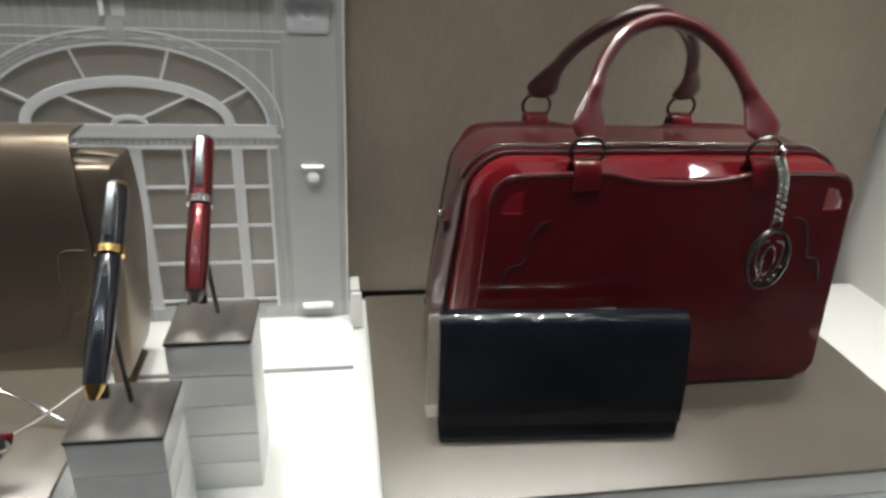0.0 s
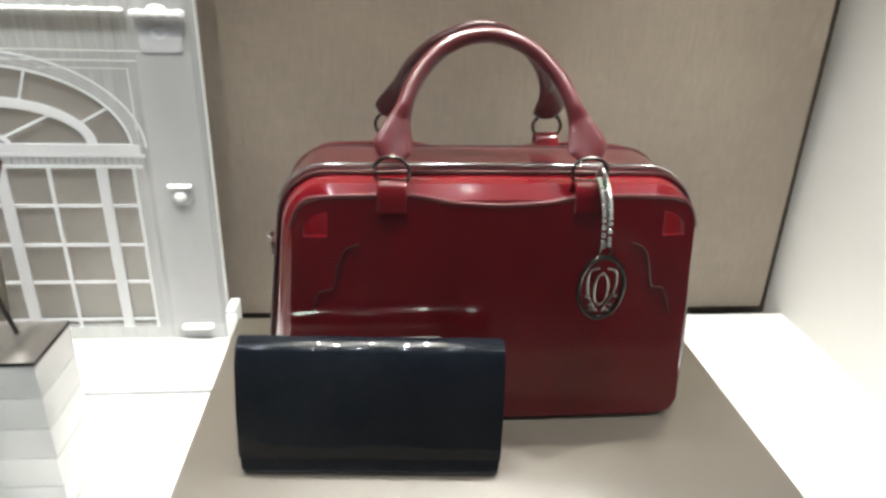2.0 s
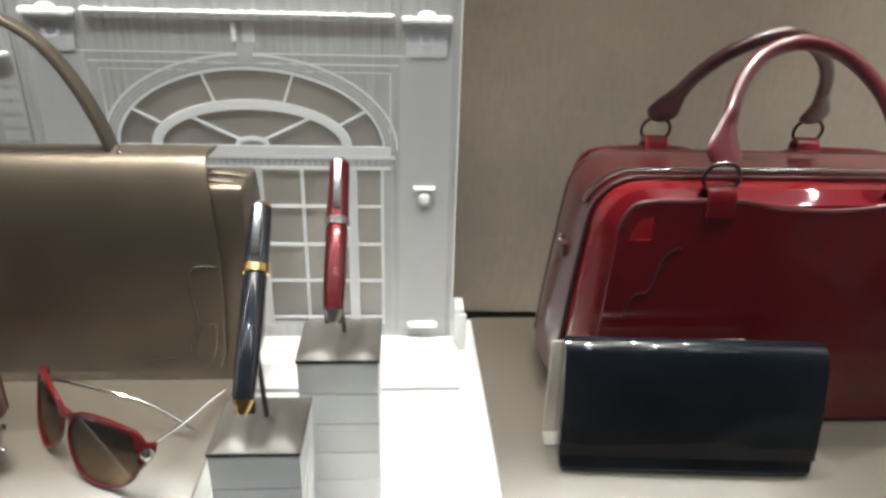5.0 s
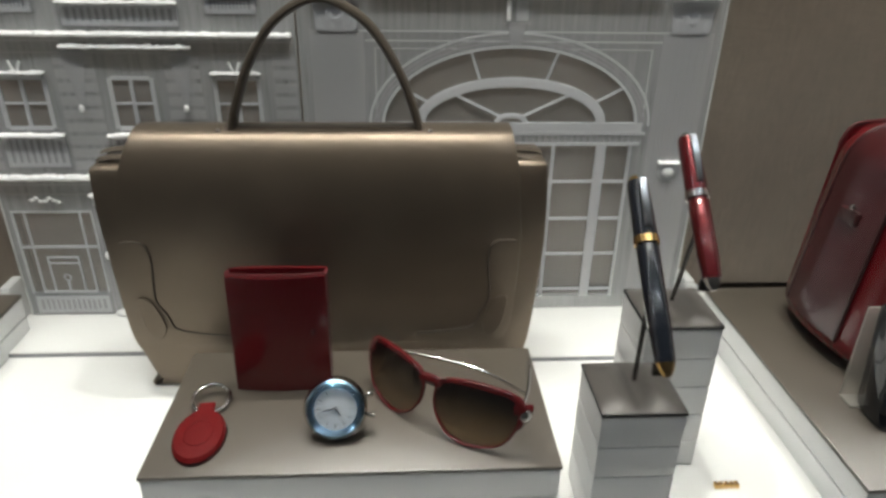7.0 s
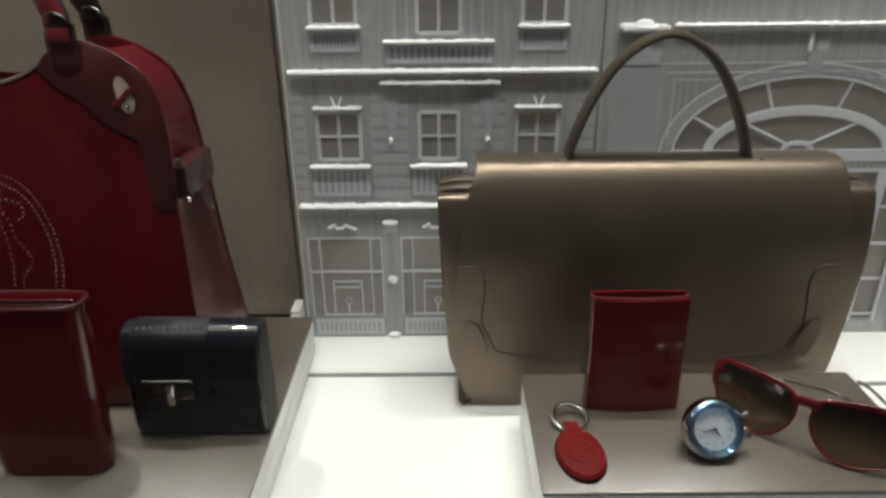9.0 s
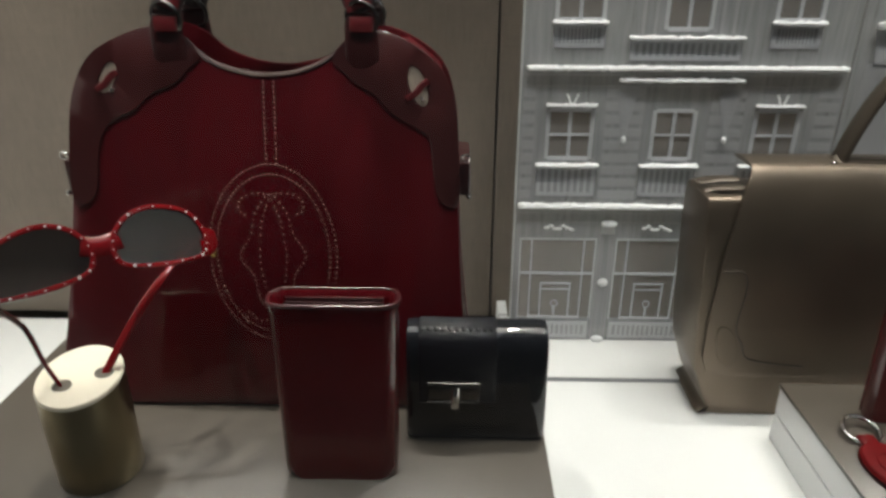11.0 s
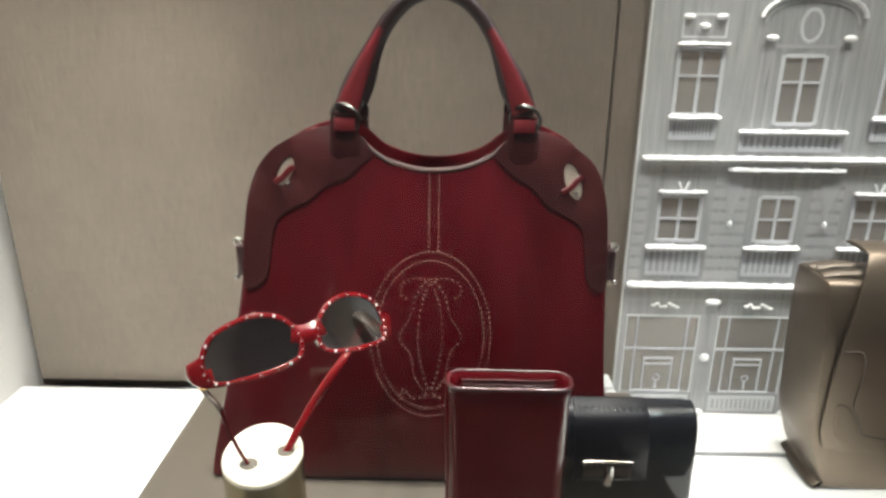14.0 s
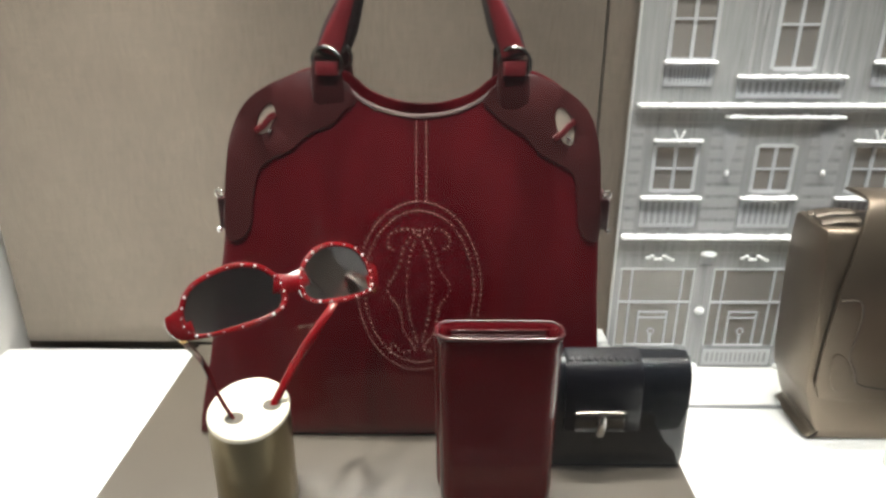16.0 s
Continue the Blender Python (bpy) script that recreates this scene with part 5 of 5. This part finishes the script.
for pts in (left, right):
    rings = []
    for x, z in pts[:8] if pts is left else pts[2:]:
        yf, yb = tote_front(x, z, 0.6)[1], tote_back(x, z, 0.6)[1]
        s = 1 if pts is left else -1
        pinch = s * 0.016 * (z - TRAY) / 0.29
        rings.append([(x + s * 0.001, yf, z), (x + pinch + s * 0.001, (yf + yb) / 2, z), (x + s * 0.001, yb, z), (x + s * 0.004, yb, z), (x + pinch + s * 0.004, (yf + yb) / 2 + 0.001, z), (x + s * 0.004, yf, z)])
    part("side_gusset", loft(rings), BURGUNDY, tote)
rim = [Vector(tote_front(p[0], p[1], 0.598)) for p in smooth_line([(*p, 0) for p in left[-1:] + neck + right[:1]], 5)]
part("neck_piping", sweep(rim, 0.0017, 0.0017, (0, 1, 0), 8), NECK_GLINT, front, "piped neck edge, its glint put in the pale colour")


def trim_of(pts):
    return [(p[0], p[1]) for p in smooth_line([(*p, 0) for p in pts], 3, True)]


lt = [(-1.104, 0.204), (-1.101, 0.250), (-1.0955, 0.281), (-1.081, 0.3055), (-1.055, 0.3205), (-1.026, 0.3275), (-1.003, 0.319), (-0.994, 0.306), (-1.003, 0.298), (-1.014, 0.288), (-1.032, 0.281), (-1.046, 0.270), (-1.060, 0.264), (-1.073, 0.254), (-1.079, 0.235), (-1.082, 0.212), (-1.092, 0.201)]
rt = [(-0.797, 0.204), (-0.7975, 0.240), (-0.801, 0.273), (-0.811, 0.299), (-0.836, 0.3175), (-0.862, 0.3255), (-0.885, 0.317), (-0.894, 0.305), (-0.886, 0.297), (-0.876, 0.288), (-0.862, 0.281), (-0.850, 0.268), (-0.836, 0.261), (-0.822, 0.252), (-0.818, 0.235), (-0.815, 0.210), (-0.806, 0.200)]
lt, rt, *eyel = ([(-0.9565 + (x + 0.955) * 0.957, z) for x, z in q] for q in (lt, rt, *eyel))
for pts, hole in ((lt, eyel[0]), (rt, eyel[1])):
    tr = part("corner_trim", plate(trim_of(pts), 0.5962, 0.5979, [hole], 0.0005, tote_front, 1), TRIM_PATENT, tote, "dark burgundy patent corner trim with an eyelet")
    hx, hz = sum(p[0] for p in hole) / len(hole), sum(p[1] for p in hole) / len(hole)
    part("eyelet_strap", sweep(smooth_line([Vector(tote_front(hx + a, hz + b, 0.5955)) for a, b in ((-0.0085, -0.0085), (-0.002, -0.0045), (0.0030, 0.0010), (0.0075, 0.0040))], 5), 0.0024, 0.0008, (0.5, 0, -1), 8, power=0.6), STRAP_RED, tr, "thin red strap threaded through the eyelet")
    part("eyelet_stud", ball(tote_front(hx + 0.003, hz - 0.0085, 0.5955), 0.0018), CHROME, tr, "tiny steel stud")
    # added plate in place of a view through to the linen back wall
    part("eyelet_window", plate(hole, 0.5972, 0.5978, (), 0, tote_front), FABRIC, tr, "linen plate standing in for the wall seen through the eyelet")
for s, sx in ((-1, -1.0985), (1, -0.8050)):
    part("side_strap", box(sx - 0.008, sx + 0.008, 0.636, 0.700, 0.205, 0.232, 0.003), OXBLOOD, tote, "side strap")
    part("buckle", ring((sx + s * 0.004, 0.634, 0.236), (0, 1, 0.3), 0.0028, 0.0012), CHROME, tote, "silver buckle")
    part("stud", ball((sx + s * 0.007, 0.634, 0.206), 0.0024), CHROME, tote)
# dotted stitching: two lines down and a double oval with plain curves in it
dots = []
for zz in range(17):
    for dx in (-0.0038, 0.0038):
        dots.append((-0.945 + dx, 0.290 - zz * 0.0036))
for rx, rz in ((0.0490, 0.0690), (0.0435, 0.0620)):
    n = int(2 * math.pi * (rx + rz) / 2 / 0.0036)
    dots += [(-0.947 + rx * math.cos(2 * math.pi * i / n), 0.163 + rz * math.sin(2 * math.pi * i / n)) for i in range(n)]
for s in (-1, 1):
    for pts in ([(0.004, 0.208), (0.012, 0.196), (0.016, 0.180), (0.025, 0.163), (0.016, 0.148), (0.012, 0.128), (0.003, 0.114)], [(0.001, 0.206), (0.007, 0.190), (0.010, 0.163), (0.007, 0.138), (0.001, 0.116)],
                [(0.001, 0.210), (0.012, 0.211), (0.022, 0.207), (0.024, 0.198), (0.017, 0.194)], [(0.004, 0.112), (0.014, 0.110), (0.022, 0.118), (0.024, 0.108)]):
        line = smooth_line([(-0.947 + s * a, b, 0) for a, b in pts], 10)
        step, last = 0.0036, None
        for p in line:
            if last is None or (p - last).length >= step:
                dots.append((p.x, p.y))
                last = p
bm = bmesh.new()
for x, z in dots:
    c = Vector(tote_front(x, z, 0.5975))
    vs = [bm.verts.new(c + Vector((a * 0.0008, b, d * 0.0008))) for a, b, d in ((-1, 0, 0), (0, 0, -1), (1, 0, 0), (0, 0, 1))]
    tip = bm.verts.new(c + Vector((0, -0.0006, 0)))
    for i in range(4):
        bm.faces.new((vs[i], vs[(i + 1) % 4], tip))
tagged(part("stitching", bm, STITCH, front, "pale dotted stitching"), kind="stuff")
part("neck_stitching", sweep([p + Vector((0, -0.0008, -0.006)) for p in rim], 0.0005, 0.0005, (0, 1, 0), 6), STITCH, front)
for yf, yt, s in ((0.648, 0.662, -1), (0.702, 0.688, 1)):
    hd = part("handle", sweep(bow_handle(-0.945, ((0.0695, 0.337), (0.061, 0.358), (0.051, 0.381), (0.038, 0.404), (0.021, 0.421), (0, 0.427)), yf, yt, 5), flare(0.0052, 0.0105, 0.13, 0.0095), 0.0034, lambda t: (math.cos(math.pi * (1 - t)), 0, math.sin(math.pi * (1 - t))), 12), HANDLE_DARK, tote, "dark oxblood rolled handle")
    if s < 0:
        line = bow_handle(-0.945, ((0.0695, 0.337), (0.061, 0.358), (0.051, 0.381), (0.038, 0.404), (0.021, 0.421), (0, 0.427)), yf - 0.0028, yt - 0.0028, 5)
        for leaf in (line[1:15], line[::-1][1:15]):
            part("leaf", sweep(leaf, lambda q: 0.0082 * (1 - 0.75 * q) + 0.0008, 0.0016, (1, 0, 0), 10), STRAP_RED, hd, "red leather inlay of the handle")
    for hx in (-1.0145, -0.8755):
        if s < 0:
            part("tab_loop", sweep([(hx, yf - 0.0045, 0.3245), (hx, yf - 0.0050, 0.3300), (hx, yf - 0.0030, 0.3340)], 0.0085, 0.0014, (1, 0, 0), 10, power=0.5), STRAP_RED, tote, "red leather loop")
        part("ring", ring((hx, yf - 0.0015, 0.3335), (0.30, 0.90, 0.30), 0.0118, 0.0017), GUNMETAL, tote, "dark steel ring")
        part("tab", sweep([(hx, yf - 0.003, 0.3350), (hx, yf + 0.002, 0.3375), (hx - 0.001, yf + 0.002 * s, 0.3280), (hx, yf + 0.003 * s, 0.300), (hx, yf + 0.0015 * s, 0.288)], lambda t: 0.0090 + 0.005 * t, 0.0014, (1, 0, 0), 10, power=0.5), TRIM_PATENT, tote, "leather ring tab")

# ---- tall wine wallet and dark clutch ----
tall = thing("wallet", (-0.889, 0.545, TRAY), "tall wine red patent wallet standing on end", "wallet", "wallets")


def stadium(cx, cy, hx, hy, r, z, n=5):
    return [(x, y, z) for x, y in rounded(cx - hx, cx + hx, cy - hy, cy + hy, r, n)]


rows = []
for f, z in ((0.90, TRAY + 0.0002), (0.985, TRAY + 0.003), (1.0, TRAY + 0.010), (1.02, TRAY + 0.07), (1.055, TRAY + 0.130), (1.060, TRAY + 0.1345)):
    rows.append(stadium(-0.8885, 0.5345 + (z - TRAY) * 0.06, 0.0412 * f, 0.0128 * (0.9 + 0.1 * f), 0.0110, z))
for inset, z in ((0.0012, TRAY + 0.1362), (0.0026, TRAY + 0.1345), (0.0030, TRAY + 0.115)):
    rows.append(stadium(-0.8885, 0.5345 + 0.0081, 0.0412 * 1.06 - inset, 0.0129 - inset, 0.0110 - inset, z))
part("body", loft(rows), WINE, tall)
rows = [stadium(-0.8925, 0.5480 + (z - TRAY) * 0.06, 0.0400 * f, 0.0040, 0.0036, z, 3) for f, z in ((0.97, TRAY + 0.0002), (1.0, TRAY + 0.006), (1.05, TRAY + 0.128), (1.04, TRAY + 0.132))]
part("back_cover", loft(rows), WINE, tall)
for k in range(3):
    part("inner_leaf", box(-0.922, -0.856, 0.5375 + 0.005 * k, 0.5390 + 0.005 * k, TRAY + 0.110, TRAY + 0.1315 + 0.001 * k, 0.0005), OXBLOOD, tall)
rim2 = stadium(-0.8885, 0.5426, 0.0412 * 1.06, 0.0129, 0.0110, TRAY + 0.1362)
part("top_piping", sweep(rim2, 0.0014, 0.0014, (0, 0, 1), 8, loop=True), ROSE_PATENT, tall, "glossy piped top edge")
clutch = thing("clutch", (-0.79, 0.582, TRAY), "small black patent clutch with a reptile tab and steel clasp", "clutch bag")
cp = [(0.568, TRAY + 0.001), (0.5665, TRAY + 0.040), (0.570, TRAY + 0.080), (0.578, TRAY + 0.0905), (0.588, TRAY + 0.093), (0.598, TRAY + 0.0900), (0.601, TRAY + 0.080), (0.600, TRAY + 0.002)]
cp = [(p.x, p.y) for p in smooth_line([(y, z, 0) for y, z in cp], 3, True)]
part("body", bar_of(cp, -0.843, -0.739, 0.007), BLACK_PATENT, clutch)
cf = [(0.5648, TRAY + 0.048), (0.5653, TRAY + 0.066), (0.5672, TRAY + 0.080), (0.5695, TRAY + 0.0860), (0.5730, TRAY + 0.0908), (0.5790, TRAY + 0.0942), (0.588, TRAY + 0.0955), (0.588, TRAY + 0.0935), (0.577, TRAY + 0.0910), (0.5690, TRAY + 0.080), (0.5668, TRAY + 0.048)]
for gx in (-0.8432, -0.7388):
    part("gusset", bar_of([(0.5845 + (y - 0.5845) * 0.86, z * 0.97 + 0.001) for y, z in cp], gx - 0.0004, gx + 0.0004, 0.0002), BLACK_MATTE, clutch)
part("flap", bar_of(cf, -0.843, -0.740, 0.004), BLACK_PATENT, clutch)
ct = [(0.5630, TRAY + 0.038), (0.5632, TRAY + 0.050), (0.5638, TRAY + 0.068), (0.5657, TRAY + 0.081), (0.5682, TRAY + 0.0874), (0.5720, TRAY + 0.0924), (0.5785, TRAY + 0.0960), (0.588, TRAY + 0.0972), (0.588, TRAY + 0.0957), (0.5763, TRAY + 0.0932), (0.5663, TRAY + 0.080), (0.5646, TRAY + 0.050), (0.5644, TRAY + 0.038)]
tb = part("tab", bar_of(ct, -0.834, -0.777, 0.001), SCALES, clutch, "dark reptile leather tab")
for i in range(11):
    part("scale", ball((-0.831 + i * 0.0051, 0.5765, TRAY + 0.0940), 0.0026, None, (1, 1.5, 0.5), 8, 5), SCALES, tb)
part("clasp", box(-0.827, -0.789, 0.5605, 0.5640, TRAY + 0.0400, TRAY + 0.0560, 0.001), GUNMETAL, clutch, "dark steel clasp plate")
part("clasp_frame", sweep([(-0.827, 0.5600, TRAY + 0.0565), (-0.789, 0.5600, TRAY + 0.0565)], 0.0014, 0.0012, (0, 1, 0), 8), GUNMETAL, clutch)
part("clasp_frame", sweep([(-0.827, 0.5600, TRAY + 0.0402), (-0.789, 0.5600, TRAY + 0.0402)], 0.0010, 0.0010, (0, 1, 0), 8), GUNMETAL, clutch)
part("turn_lock", sweep([(-0.8065, 0.5592, TRAY + 0.0540), (-0.8068, 0.5570, TRAY + 0.046), (-0.8070, 0.5590, TRAY + 0.0365)], lambda t: 0.0026 + 0.0006 * t, 0.0016, (1, 0, 0), 10), CHROME, clutch, "steel turn lock")

# ---- sunglasses on the brass stand ----
holder = thing("glasses_stand", (-1.0665, 0.5365, TRAY), "brass cylinder stand with a slanted cream top", "stand")
C = Vector((-1.0640, 0.5295, 0))
slant = lambda y: 0.1085 + (y - C.y) * 0.24
rings = []
for f, dz in ((0.97, None), (1.0, 0.0015), (1.0, 0.02), (1.0, 1.0)):
    row = []
    for j in range(40):
        a = 2 * math.pi * j / 40
        x, y = C.x + 0.0285 * f * math.cos(a), C.y + 0.0285 * f * math.sin(a)
        z = TRAY if dz is None else TRAY + dz if dz < 0.5 else slant(y)
        row.append((x, y, z))
    rings.append(row)
part("cylinder", loft(rings), BRASS, holder)
rings = []
for f, dz in ((1.0, 0.0), (1.005, 0.0012), (0.975, 0.0026)):
    rings.append([(C.x + 0.0285 * f * math.cos(2 * math.pi * j / 40), C.y + 0.0285 * f * math.sin(2 * math.pi * j / 40), slant(C.y + 0.0285 * f * math.sin(2 * math.pi * j / 40)) + dz) for j in range(40)])
part("top_cap", loft(rings), CREAM, holder, "cream coloured slanted top")
slots = ((-1.0715, 0.5200), (-1.0480, 0.5320))
# no holes are cut: flat discs carry the slots' shade as colour
for hx, hy in slots:
    rings = [[(hx + 0.0066 * math.cos(2 * math.pi * j / 16), hy + 0.0052 * math.sin(2 * math.pi * j / 16), slant(hy + 0.0052 * math.sin(2 * math.pi * j / 16)) + dz) for j in range(16)] for dz in (0.0010, 0.0030)]
    part("slot", loft(rings), HOLE, holder, "flat disc coloured as a shaded slot")

g2 = thing("sunglasses", (-1.063, 0.533, 0.115), "bright red sunglasses with studded rims held on a stand", "sunglasses", "sunglasses")
g2m = Matrix.Translation((-1.0240, 0.5205, 0.2115)) @ pose(0, 0, 0, 0, 0, 32.8) @ pose(0, 0, 0, -27, 0, 0) @ pose(0, 0, 0, 0, -0.8, 0) @ Matrix.Scale(1.0, 4)
crv = spectacles(g2, g2m, 0.0275, -0.0176, 0.0345, FRAME_RED, LENS, 0.0034, 6.0, wing=0.010, nose=-0.12, thick=0.0062)
for s in (-1, 1):
    bm = None
    rimline = grow(lens_outline(s * 0.0345, 0, 0.0275, -0.0176, s, 2), 0.0016)
    for i, (x, z) in enumerate(rimline):
        bm = ball(crv(x, z, -0.0020), (0.0005, 0.0011, 0.0006, 0.0008, 0.0004)[i * 7 % 5], bm, u=6, v=4)
    part("crystals", bm, CRYSTAL, g2, "row of tiny crystals")
    h0 = Vector(crv(s * 0.0675, -0.010, 0.004))
    if s < 0:
        line = [h0, h0 + Vector((0.001, 0.006, -0.014)), Vector((-1.0895, 0.5250, 0.150)), Vector((-1.0805, 0.5220, 0.125)), Vector((slots[0][0], slots[0][1], slant(slots[0][1]) + 0.001))]
    else:
        line = [h0, h0 + Vector((-0.016, 0.020, -0.006)), Vector((-1.0085, 0.5600, 0.172)), Vector((-1.0310, 0.5450, 0.140)), Vector((slots[1][0], slots[1][1], slant(slots[1][1]) + 0.001))]
    t = part("temple", sweep(smooth_line(line, 8), lambda q: 0.0040 - 0.0010 * q if s > 0 else 0.0026 - 0.0012 * q, 0.0016, (1, 0, 0.3), 8), FRAME_RED if s > 0 else FRAME_WINE, g2, "red temple arm")
    part("hinge", ball(h0 + Vector((0.001, 0.003, -0.008)), 0.0030, None, (1, 1, 1.3)), GOLD, t, "gold hinge")
